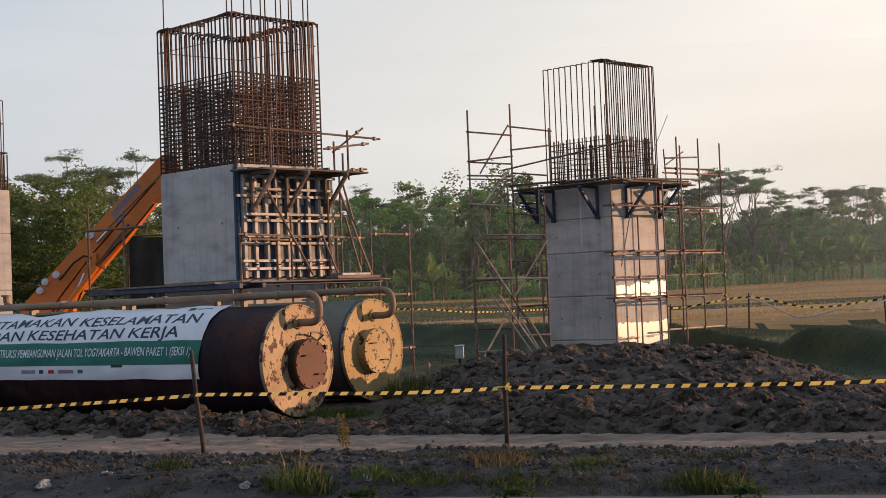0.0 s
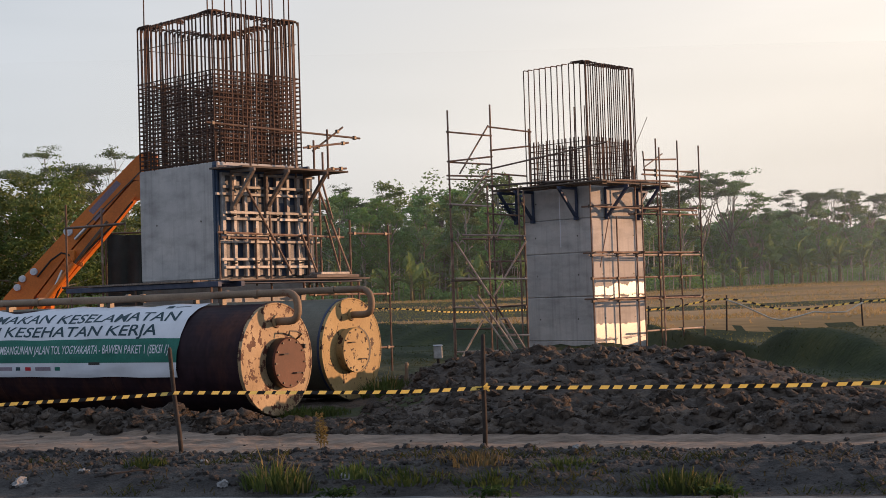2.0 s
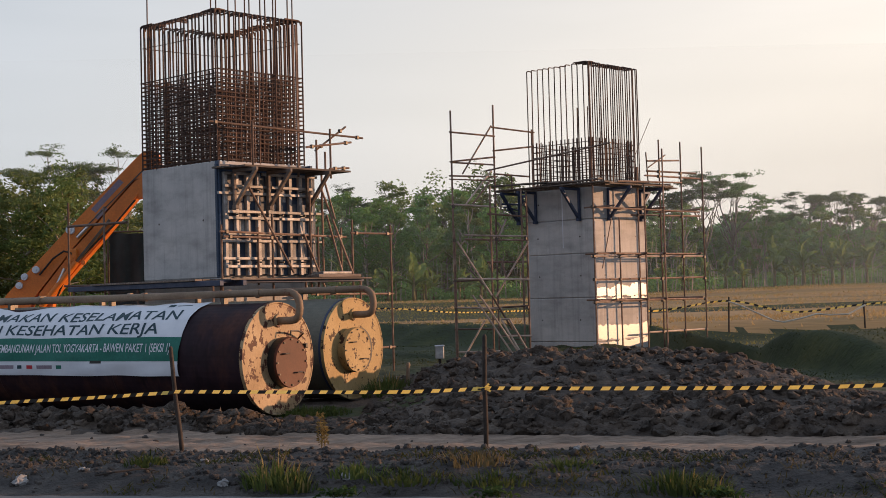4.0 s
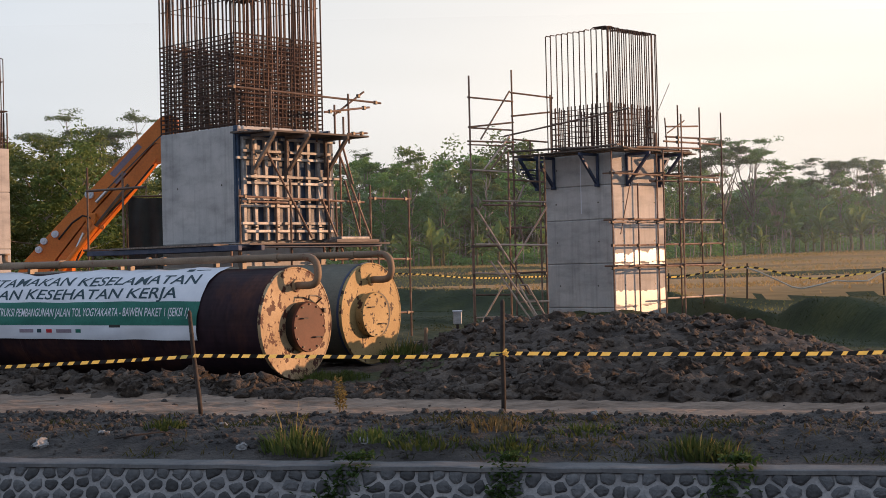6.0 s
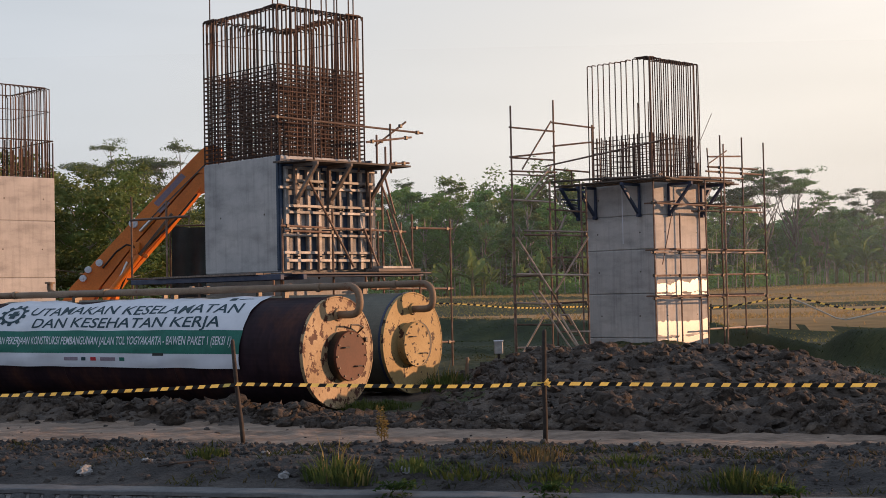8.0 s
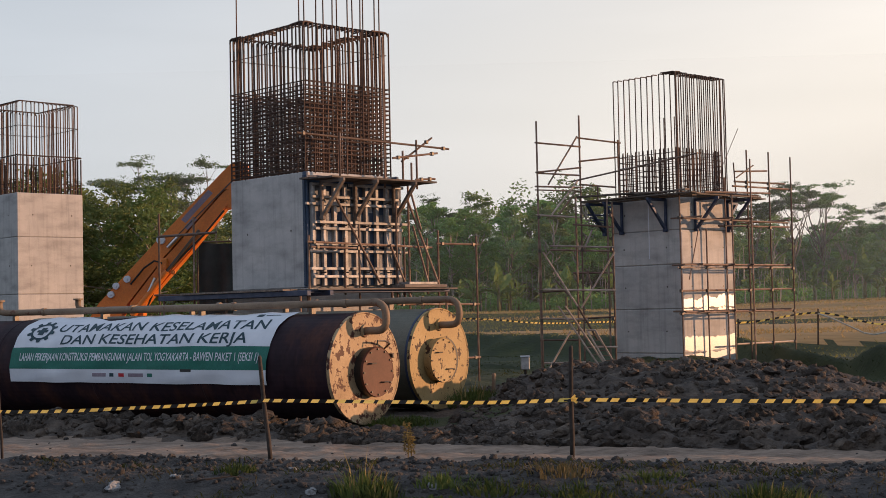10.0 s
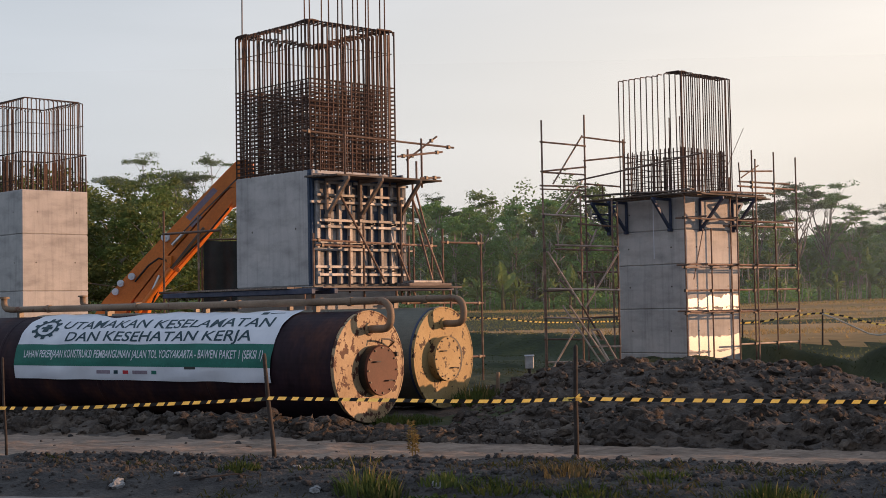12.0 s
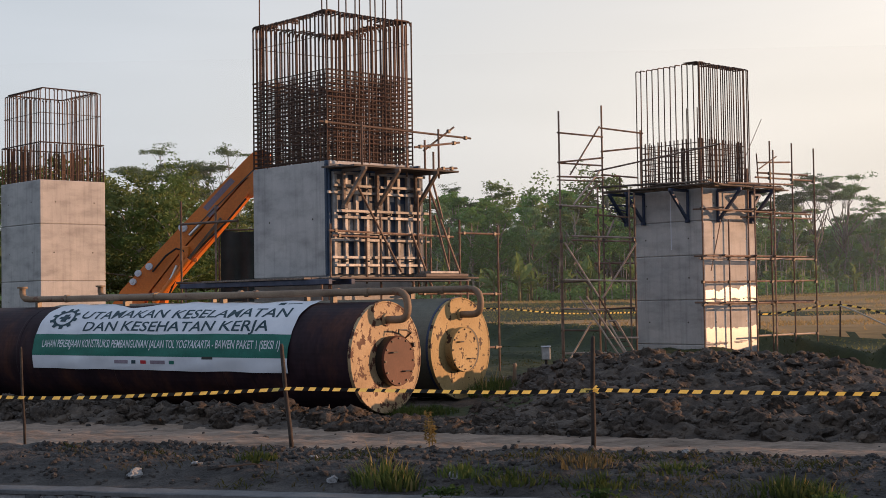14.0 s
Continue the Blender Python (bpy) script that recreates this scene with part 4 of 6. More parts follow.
def sunlit_scaffold():
    s = thing("scaffold", "brown steel tube scaffold in front of the pier's sunlit side", "scaffold", pier_frame(6.46, 46.0), "site scaffolds")
    front = ((-0.62, 5.6), (0.69, 4.45), (1.71, 6.1), (2.93, 7.05), (4.15, 7.05), (5.40, 6.95))
    for x, top in front:
        tube_part(s, "post", (x, -0.5, -0.3), (x, -0.5, top))
    for x, top in ((1.10, 5.45), (2.12, 6.65)):
        tube_part(s, "post", (x, -1.2, -0.3), (x, -1.2, top))
    for z, x0, x1 in ((4.75, -0.6, 5.2), (3.22, -0.75, 5.5), (2.50, -0.65, 5.45), (1.80, -0.7, 5.45), (0.78, 2.2, 5.45), (5.85, 2.2, 5.35), (4.55, 1.4, 5.3), (6.0, 2.3, 5.1)):
        # some ledgers take the paled copy, as if sunlit
        tube_part(s, "ledger", (x0, -0.45, z), (x1, -0.45, z + rnd(-0.03, 0.05)), 0.030, TUBE_LIT if z in (3.22, 1.80, 0.78) else TUBE)
        for x, top in front:
            if x0 - 0.1 < x < x1 + 0.1 and z < top:
                coupler(s, (x, -0.475, z))
    for z in (4.68, 3.28, 1.85):
        tube_part(s, "ledger", (-1.3, -1.15, z), (4.2, -1.15, z + rnd(-0.04, 0.04)), 0.028)
    for x in (-0.55, 1.05, 2.05, 4.05):
        for z in (4.7, 3.25, 1.82):
            tube_part(s, "transom", (x, -0.1 if x < 2.8 else 0.6, z + 0.05), (x, -1.3, z + 0.05), 0.028)
    tube_part(s, "brace", (2.22, -0.5, 6.6), (2.60, -0.3, 5.4), 0.022)
    tube_part(s, "brace", (2.2, -0.6, 6.1), (3.15, -0.6, 6.55), 0.022)
    tube_part(s, "ledger", (2.3, -0.5, 6.32), (4.05, -0.5, 6.42), 0.028)
    tube_part(s, "brace", (1.13, -0.41, 5.6), (1.79, -1.03, 7.62), 0.010)
    tube_part(s, "brace", (0.35, -0.45, 4.4), (0.02, -0.3, 2.85), 0.018)
    for x in (2.9, 4.05, 5.35):
        part("base_board", box((x - 0.35, -0.75, -0.06), (x + 0.35, -0.3, 0.0), 0.008), PLANK, s)
    return s


def shaded_scaffold():
    """Tower of tubes; heights and places are given on the plane y = 47 and carried out to each tube's own depth."""
    s = thing("scaffold", "steel tube scaffold tower beside the pier's shaded side", "scaffold", pose(0, 0, 0), "site scaffolds")

    def at(x, z, y):
        return (x * y / 47, y, 2 + (z - 2) * y / 47)

    def run(name, x0, z0, x1, z1, y0, y1, r=0.029, mat=TUBE):
        tube_part(s, name, at(x0, z0, y0), at(x1, z1, y1), r, mat)

    for x, top, y in ((2.10, 8.07, 46.8), (3.47, 8.22, 48.2), (4.70, 7.4, 49.3), (3.30, 5.6, 45.6), (4.30, 5.5, 46.6), (2.13, 4.2, 45.2), (4.46, 5.4, 45.4)):
        tube_part(s, "post", (x * y / 47, y, -0.2), at(x, top, y), 0.030)
    # upper rails against the sky
    run("ledger", 2.05, 7.38, 3.5, 7.21, 46.75, 48.1)
    run("ledger", 2.05, 6.42, 3.5, 6.54, 46.75, 48.1)
    run("ledger", 2.08, 6.40, 3.45, 6.29, 46.9, 47.9, 0.028)
    run("ledger", 3.42, 7.50, 4.78, 7.30, 48.1, 49.2)
    run("ledger", 3.44, 6.74, 4.75, 6.85, 48.1, 49.2)
    run("brace", 3.2, 6.10, 7.24, 6.92, 48.1, 44.6, 0.028)
    run("ledger", 3.44, 6.0, 4.6, 5.88, 48.1, 48.8)
    run("post", 4.02, 5.92, 4.02, 5.45, 48.3, 48.3, 0.028)
    run("brace", 3.40, 7.55, 2.44, 6.02, 48.0, 47.2, 0.028)
    run("ledger", 2.02, 5.97, 3.55, 5.90, 46.8, 48.0)
    run("ledger", 2.02, 5.86, 3.5, 5.78, 46.6, 47.6, 0.022)
    run("brace", 3.38, 6.12, 2.53, 5.05, 47.8, 47.0, 0.030, TUBE_LIT)
    # levels below the platform
    # a last value of 1 paints the tube pale, as if sunlit
    for x0, z0, x1, z1, y, pale in ((2.05, 5.05, 3.45, 4.94, 46.8, 1), (3.2, 4.72, 4.5, 4.60, 47.6, 0), (2.45, 4.05, 4.5, 3.96, 45.3, 1), (2.45, 3.92, 4.5, 3.84, 45.9, 0), (3.15, 3.17, 4.5, 3.15, 47.0, 0), (2.2, 2.66, 4.52, 2.58, 45.2, 1), (2.05, 2.58, 3.5, 2.62, 46.9, 0), (2.1, 1.74, 3.6, 1.67, 45.2, 1), (3.3, 1.70, 4.5, 1.74, 46.2, 0), (3.55, 0.79, 4.52, 0.78, 45.1, 1), (2.1, 0.31, 3.5, 0.31, 45.4, 1), (2.05, 1.05, 3.4, 1.02, 46.8, 0)):
        run("ledger", x0, z0, x1, z1, y, y - 0.1, 0.030, TUBE_LIT if pale else TUBE)
    for x in (2.12, 3.47, 4.40):
        for z in (4.98, 3.90, 2.6, 1.68):
            run("transom", x, z + 0.06, x + 0.04, z + 0.05, 45.0, 47.6, 0.022)
            coupler(s, at(x, z, 45.2))
    # raking braces
    for x0, z0, x1, z1, y0, y1, pale in ((2.22, 3.85, 3.28, 2.1, 45.2, 45.0, 1), (3.28, 2.1, 3.9, 1.0, 45.0, 44.9, 0), (4.5, 3.80, 3.4, 2.05, 45.2, 45.6, 1), (3.80, 4.52, 3.55, 3.95, 46.0, 45.7, 1), (3.03, 1.30, 2.28, 0.05, 45.1, 45.0, 1), (2.60, 2.95, 3.0, 2.45, 46.4, 46.0, 0), (3.62, 3.2, 3.78, 2.6, 46.5, 46.2, 0), (2.75, 5.05, 3.3, 5.75, 46.9, 47.4, 0)):
        run("brace", x0, z0, x1, z1, y0, y1, 0.029, TUBE_LIT if pale else TUBE)
    # two ladders leaning down to the mud
    for x0, z0, x1, z1, wide in ((2.66, 2.12, 4.02, 0.02, 0.22), (3.55, 1.33, 4.28, 0.02, 0.26)):
        for dx in (0.0, wide):
            run("ladder_rail", x0 + dx, z0, x1 + dx, z1, 44.8, 44.6, 0.030, TUBE_LIT)
        for i in range(1, 8):
            k = i / 8
            run("rung", x0 + (x1 - x0) * k, z0 + (z1 - z0) * k, x0 + (x1 - x0) * k + wide, z0 + (z1 - z0) * k, 44.8 - 0.2 * k, 44.8 - 0.2 * k, 0.014)
    run("ladder_rail", 3.55, 1.33, 3.81, 1.33, 44.8, 44.8, 0.030, TUBE_LIT)
    return s


def formwork_scaffold():
    s = thing("scaffold", "rusty tube scaffold and plank decks round the formwork", "scaffold", pier_frame(-4.22, 37.0), "site scaffolds")
    for x, z0, z1, y in ((-0.36, 0.0, 4.0, -0.55), (0.77, 5.5, 6.65, -0.45), (1.22, 0.0, 4.3, -0.6), (4.10, 0.0, 4.22, -0.45), (5.53, -0.2, 4.1, -0.45), (3.39, 5.3, 6.62, -0.45), (2.9, 5.4, 6.3, -0.45), (3.70, 2.5, 4.0, -0.45), (2.35, 5.3, 9.3, -0.35), (3.2, 5.4, 6.0, -0.45), (0.75, 2.5, 3.95, -0.6), (2.45, 2.4, 4.9, -0.65), (2.75, 2.4, 4.0, -0.6), (3.1, 0.0, 5.4, -0.4)):
        tube_part(s, "post", (x, y, z0), (x, y, z1), 0.028)
    for x0, z0, x1, z1, y in ((-0.57, 6.56, 4.6, 6.45, -0.42), (2.5, 6.08, 4.1, 6.3, -0.5), (2.9, 6.02, 4.0, 6.72, -0.4), (-0.45, 3.83, 3.72, 3.74, -0.62), (4.05, 3.86, 5.6, 3.86, -0.45), (2.6, 2.24, 5.6, 2.21, -0.45), (4.05, 0.75, 5.6, 0.75, -0.45), (3.3, 5.55, 4.0, 5.6, -0.5), (-0.4, 3.7, 1.3, 3.68, -0.7)):
        tube_part(s, "ledger", (x0, y, z0), (x1, y, z1), 0.028)
        for x in (x0 + 0.2, x1 - 0.2):
            coupler(s, (x, y, z0 + (z1 - z0) * (x - x0) / (x1 - x0)))
    for x0, z0, x1, z1 in ((0.37, 5.04, 1.75, 2.8), (2.82, 5.0, 3.8, 2.75), (2.2, 3.8, 2.8, 2.4), (3.0, 4.3, 3.45, 2.7), (2.95, 5.2, 3.2, 4.2)):
        tube_part(s, "brace", (x0, -0.68, z0), (x1, -0.78, z1), 0.030)
    # upper deck along the top of the forms, carried by triangular brackets
    for k in range(4):
        part("plank", box((-0.3 + 0.1 * k, -0.36 - 0.24 * k, 5.42), (3.45 + rnd(-0.05, 0.25), -0.14 - 0.24 * k, 5.465)), PLANK, s)
    bracket = mesh_of("bracket", bracket_shape(0.95, 1.0), PLANK)
    for x in (0.25, 1.35, 2.65):
        part("bracket", bracket, None, s, m=pose(x, -0.30, 5.41, 0, 0, -90))
    # lower deck all round
    for k in range(4):
        part("plank", box((-0.6, -0.5 - 0.24 * k, 2.62), (3.6 + rnd(-0.3, 0.5), -0.28 - 0.24 * k, 2.655)), PLANK, s)
        part("plank", box((-0.35 - 0.24 * k, -0.4, 2.62), (-0.13 - 0.24 * k, 4.2 + rnd(-0.3, 0.5), 2.665)), PLANK, s)
    for y in (-0.35, -0.95):
        part("bearer", box((-1.0, y - 0.04, 2.55), (4.0, y + 0.06, 2.615), 0.01), BRACKET, s)
    for x in (-0.25, -0.95):
        part("bearer", box((x - 0.06, -1.3, 2.48), (x + 0.06, 5.4, 2.61), 0.01), BRACKET, s)
    part("board", box((2.4, -1.0, 2.67), (3.9, -0.5, 2.75), 0.01), PLANK, s)
    part("board", box((2.6, -0.95, 2.755), (3.6, -0.55, 2.82), 0.01), FORM_RIB, s)
    for x, y in ((-0.25, -0.35), (-0.95, 5.2), (-0.95, 2.2), (3.9, -0.95), (2.0, -0.95), (-0.95, -0.95)):
        tube_part(s, "post", (x, y, -0.2), (x, y, 2.56), 0.030)
    # rails on the far side, beside the boom
    tube_part(s, "post", (-0.45, 4.45, 0), (-0.45, 4.45, 4.75), 0.03)
    tube_part(s, "post", (-0.55, 6.05, 0), (-0.55, 6.05, 4.95), 0.03)
    tube_part(s, "ledger", (-0.5, 3.3, 4.27), (-0.55, 6.1, 4.30), 0.035)
    tube_part(s, "ledger", (-0.5, 3.3, 2.62), (-0.55, 6.3, 2.66), 0.03)
    return s


sunlit_scaffold()
shaded_scaffold()
formwork_scaffold()


# ---- excavator: only its boom rises into view ----
def excavator():
    e = thing("excavator", "orange excavator with its boom raised behind the pier", "excavator", pose(0.2, 0, 0.1))
    y0, y1 = 41.75, 42.25
    part("boom", prism([(-11.5, 1.5), (-10.95, 2.37), (-9.05, 4.34), (-7.36, 6.04), (-7.10, 6.28), (-6.85, 6.34), (-6.65, 6.3), (-6.5, 5.5), (-7.30, 5.56), (-9.06, 3.66), (-10.13, 2.33), (-10.6, 1.4)], y0, y1), ORANGE, e)
    part("arm", prism([(-10.0, 1.6), (-10.05, 2.36), (-9.04, 3.62), (-7.28, 5.52), (-6.7, 5.7), (-6.5, 5.2), (-7.26, 4.99), (-8.17, 3.93), (-9.63, 2.32), (-9.75, 1.5)], y0 + 0.02, y1 - 0.02), ORANGE, e)
    part("lug", prism([(-9.32, 3.25), (-8.98, 3.62), (-8.85, 3.3), (-9.05, 3.1)], y0 - 0.08, y1 + 0.05), ORANGE, e)
    part("cylinder", tube((-9.95, 41.62, 2.0), (-8.95, 41.62, 3.25), 0.09, seg=14), ORANGE, e)
    part("piston_rod", tube((-8.97, 41.62, 3.22), (-8.0, 41.62, 4.4), 0.045, seg=12), STEEL, e)
    for x, z, r in ((-9.13, 4.15, 0.13), (-10.11, 3.05, 0.105), (-10.43, 2.86, 0.10), (-10.58, 2.62, 0.10)):
        part("pin_cap", lathe_y(x, y0 - 0.09, z, r), WHITE_CLOTH, e, "pale round pin cap")
    part("hose", sweep_in(bmesh.new(), [(-9.6, 41.7, 2.1), (-9.2, 41.66, 3.0), (-8.7, 41.66, 3.5), (-7.9, 41.68, 4.25), (-7.3, 41.7, 4.95)], 0.03, 6), BLACK, e)
    part("painted_mark", prism([(-8.55, 4.72), (-7.75, 5.56), (-7.62, 5.46), (-8.42, 4.62)], y0 - 0.006, y0), MARK_GREY, e, "faded grey-blue painted mark")
    part("lower_mark", prism([(-8.46, 4.50), (-8.18, 4.80), (-8.08, 4.72), (-8.36, 4.42)], y0 - 0.006, y0), MARK_GREY, e, "faded grey-blue painted mark")
    part("cylinder_clevis", box((-9.22, y0 - 0.16, 3.30), (-8.92, y0 - 0.02, 3.62), 0.03), ORANGE, e)
    part("boss", lathe_y(-9.05, y0 - 0.18, 3.36, 0.10), ORANGE, e)
    part("boss", lathe_y(-8.78, y0 - 0.10, 3.22, 0.07), ORANGE, e)
    part("piston_rod", tube((-9.62, 41.6, 2.35), (-9.28, 41.6, 3.06), 0.05, seg=12), CHROME, e)
    part("piston_rod", tube((-8.92, 41.62, 3.92), (-8.56, 41.62, 4.28), 0.045, seg=12), CHROME, e)
    part("flange_plate", prism([(-9.72, 2.30), (-9.06, 3.18), (-8.2, 4.12), (-7.28, 5.16), (-7.22, 5.10), (-8.12, 4.05), (-8.98, 3.10), (-9.62, 2.28)], y0 - 0.05, y1 + 0.05), ORANGE, e)
    part("weld_seam", prism([(-8.98, 3.98), (-7.02, 5.86), (-7.0, 5.83), (-8.96, 3.95)], y0 - 0.012, y0), STEEL, e)
    part("hose", sweep_in(bmesh.new(), [(-10.0, 41.66, 2.9), (-9.6, 41.6, 3.35), (-9.3, 41.58, 3.55), (-9.1, 41.6, 3.5), (-9.0, 41.62, 3.2)], 0.028, 6), BLACK, e)
    # body and tracks, low behind the tanks
    part("body", box((-13.6, 40.9, 0.9), (-10.4, 43.1, 1.75), 0.12), ORANGE, e)
    for y in (40.7, 42.7):
        bm = box((-14.0, y, -0.1), (-10.2, y + 0.6, 0.8), 0.25)
        part("track", bm, STEEL, e)
    return e


def lathe_y(x, y, z, r):
    bm = bmesh.new()
    tube_in(bm, (x, y + 0.09, z), (x, y, z), r, r * 0.93, 24)
    tube_in(bm, (x, y, z), (x, y - 0.02, z), r * 0.4, r * 0.35, 16)
    return bm


excavator()


# ---- barrier: wooden stakes and striped tape ----
def stake(x, y, lean_x, h, label, thick=1.0):
    t = thing("stake", label, "stake", pose(x, y, ground_z(x, y) - 0.15, 0, lean_x, 0), "barrier stakes")
    bm = bmesh.new()
    sweep_in(bm, [(0, 0, 0), (0.006, 0.004, h * 0.3), (-0.006, 0.0, h * 0.65), (0.0, 0.0, h + 0.12), (0.003, 0, h + 0.15)], [thick * v for v in (0.03, 0.032, 0.03, 0.028, 0.016)], 9)
    part("shaft", bm, WOOD, t, smooth=True)
    return t


stake(-2.83, 20.07, -5.0, 1.47, "weathered grey wooden stake leaning over the track edge")
stake(1.18, 18.75, 0.8, 1.47, "dark upright wooden stake holding up striped tape")
stake(-6.86, 21.1, -2.0, 1.45, "thin dark wooden stake at the track edge", 0.65)
stake(6.3, 16.9, 1.0, 1.4, "dark wooden stake at the track edge")


def striped_tape(name, points, height, period, label, group=""):
    """A sagging ribbon of slanted yellow and black stripes through the given points."""
    pts = [Vector(p) for p in points]
    line = []
    for a, b, c, d in zip([pts[0]] + pts[:-2], pts[:-1], pts[1:], pts[2:] + [pts[-1]]):
        n = max(2, int((c - b).length / (period / 4)))
        for i in range(n):
            t = i / n
            line.append(0.5 * ((2 * b) + (c - a) * t + (2 * a - 5 * b + 4 * c - d) * t * t + (3 * b - a - 3 * c + d) * t ** 3))
    line.append(pts[-1])
    bm = bmesh.new()
    prev, run = None, 0.0
    for i, p in enumerate(line):
        if i:
            run += (p - line[i - 1]).length
        tw = 0.35 * noise.noise((run * 0.8, 1.0, 0.0))
        dirn = (line[min(i + 1, len(line) - 1)] - line[max(i - 1, 0)]).normalized()
        lowp = bm.verts.new(p + Vector((0, 0.5 * tw * height, -height / 2)) - dirn * height * 0.35)
        high = bm.verts.new(p + Vector((0, -0.5 * tw * height, height / 2)) + dirn * height * 0.35)
        if prev:
            f = bm.faces.new((prev[0], lowp, high, prev[1]))
            f.material_index = 0 if (run / period) % 1.0 < 0.56 else 1
        prev = (lowp, high)
    ob = part(name, bm, [YELLOW, BLACK])
    return tagged(ob, label, "tape", group)


striped_tape("barrier_tape", [(-11.5, 22.4, 0.85), (-6.92, 21.07, 0.72), (-4.66, 20.58, 0.765), (-2.93, 20.02, 0.85)], 0.046, 0.19, "yellow and black striped barrier tape tied to stakes", "barrier tapes")
striped_tape("barrier_tape", [(-2.92, 20.02, 0.86), (-1.42, 19.55, 0.84), (0.08, 19.1, 0.825), (1.18, 18.70, 0.86)], 0.046, 0.19, "yellow and black striped barrier tape tied to stakes", "barrier tapes")
striped_tape("barrier_tape", [(1.18, 18.70, 0.865), (2.86, 18.1, 0.85), (4.9, 17.4, 0.845), (6.3, 16.87, 0.88)], 0.046, 0.19, "yellow and black striped barrier tape tied to stakes", "barrier tapes")
for x, y, z in ((1.18, 18.68, 0.87),):
    bm = bmesh.new()
    for k in range(7):
        a, b = rnd(0, 6.28), rnd(-0.7, 0.7)
        v = Vector((math.cos(a) * math.cos(b), -abs(math.sin(a)) * 0.4, math.sin(b))) * rnd(0.06, 0.11)
        w = v.cross(Vector((0.3, 1, 0.2))).normalized() * 0.015
        q = [bm.verts.new(Vector((x, y, z)) + c) for c in (-w * 0.5, v - w, v + w, w * 0.5)]
        bm.faces.new(q).material_index = k % 2
    tagged(part("tape_knot", bm, [YELLOW, BLACK]), "crumpled knot of striped tape tied round a stake", "tape")

# barrier at the field's edge, far behind
far_line = [(-9.0, 72.0, 1.75), (-0.7, 71.0, 1.68), (3.1, 68.5, 1.40), (6.3, 61.0, 1.45), (9.6, 54.0, 1.38), (12.5, 54.0, 1.68), (14.9, 54.0, 1.21), (17.6, 54.0, 1.42), (21.0, 54.0, 1.6)]
striped_tape("barrier_tape", far_line, 0.062, 0.34, "striped barrier tape along the edge of the field", "barrier tapes")
for x, y, z in far_line[:6] + far_line[7:]:
    g = ground_z(x, y)
    t = thing("stake", "thin stake carrying tape at the field's edge", "stake", pose(x, y, g - 0.1, 0, rnd(-3, 3)), "field edge stakes")
    part("shaft", tube((0, 0, 0), (0, 0, z - g + 0.25), 0.035, 0.03, 7), WOOD, t)
rope = tagged(part("slack_rope", sweep_in(bmesh.new(), [(12.5, 53.9, 1.66), (12.97, 53.7, 1.47), (13.63, 53.6, 1.14), (14.08, 53.6, 0.92), (14.45, 53.6, 0.85), (15.12, 53.6, 0.98), (15.71, 53.7, 1.12), (16.2, 53.7, 1.07), (16.9, 53.7, 1.08), (17.6, 53.9, 1.4)], 0.032, 6), ROPE), "slack pale rope sagging over the field edge", "rope")

# meter box on a short post, and a small yellow marker
mb = thing("meter_box", "small white box on a short post in the mud", "box", pose(1.26, 38.0, ground_z(1.26, 38.0) - 0.02))
part("post", box((-0.035, -0.035, -0.2), (0.035, 0.035, 0.45), 0.005), WOOD, mb)
part("case", box((-0.11, -0.09, 0.42), (0.11, 0.09, 0.74), 0.015), FORM_RIB, mb)
part("lid", box((-0.125, -0.105, 0.742), (0.125, 0.105, 0.775), 0.008), WHITE_CLOTH, mb)
mk = thing("marker_post", "short yellow-brown marker post beside the tank", "marker post", pose(0.33, 30.0, ground_z(0.33, 30.0) - 0.05))
part("shaft", tube((0, 0, 0), (0.02, 0, 0.45), 0.05, 0.035, 10), PIPE_PAINT, mk)
part("cap", tube((0.02, 0, 0.44), (0.02, 0, 0.50), 0.05, 0.03, 10), PIPE_PAINT, mk)

# dark wavy sheet hung between rails beside the pier
bm = bmesh.new()
g = [[bm.verts.new((-8.2 + 1.7 * i / 24, 43.6 + 0.06 * math.sin(i * 0.9) + 0.03 * math.sin(j + i * 0.4), 4.25 - 0.05 * math.sin(math.pi * i / 24) - 3.4 * j / 12)) for j in range(13)] for i in range(25)]
for i in range(24):
    for j in range(12):
        bm.faces.new((g[i][j], g[i + 1][j], g[i + 1][j + 1], g[i][j + 1]))
net = thing("dark_hung_sheet", "dark grey wavy sheet hung from a tube rail", "net")
part("mesh_sheet", bm, DARK_SHEET, net, smooth=True)
for x in (-8.25, -6.45):
    part("post", tube((x, 43.65, -0.1), (x, 43.65, 4.35), 0.03), TUBE, net)
part("rail", tube((-8.35, 43.62, 4.26), (-6.4, 43.62, 4.26), 0.025), TUBE, net)


# ---- vegetation ----
def leaf_in(verts, faces, p, size, aim=None, wide=0.55):
    """One folded leaf clump: two triangles pairs round a midrib."""
    d = Vector((random.gauss(0, 1), random.gauss(0, 1), random.gauss(0, 0.55)))
    if aim is not None:
        d = d * 0.6 + aim
    d.normalize()
    s = d.cross(Vector((random.gauss(0, 0.5), random.gauss(0, 0.5), 1))).normalized() * size * wide
    n = s.cross(d).normalized() * size * 0.18
    i = len(verts)
    verts += [p - d * size * 0.5, p + s * 0.5 + n, p + d * size * 0.5, p - s * 0.5 + n]
    faces.append((i, i + 1, i + 2))
    faces.append((i, i + 2, i + 3))


def leaf_mesh(name, verts, faces, mat):
    me = bpy.data.meshes.new(name)
    me.from_pydata([tuple(v) for v in verts], [], faces)
    me.materials.append(mat)
    return me


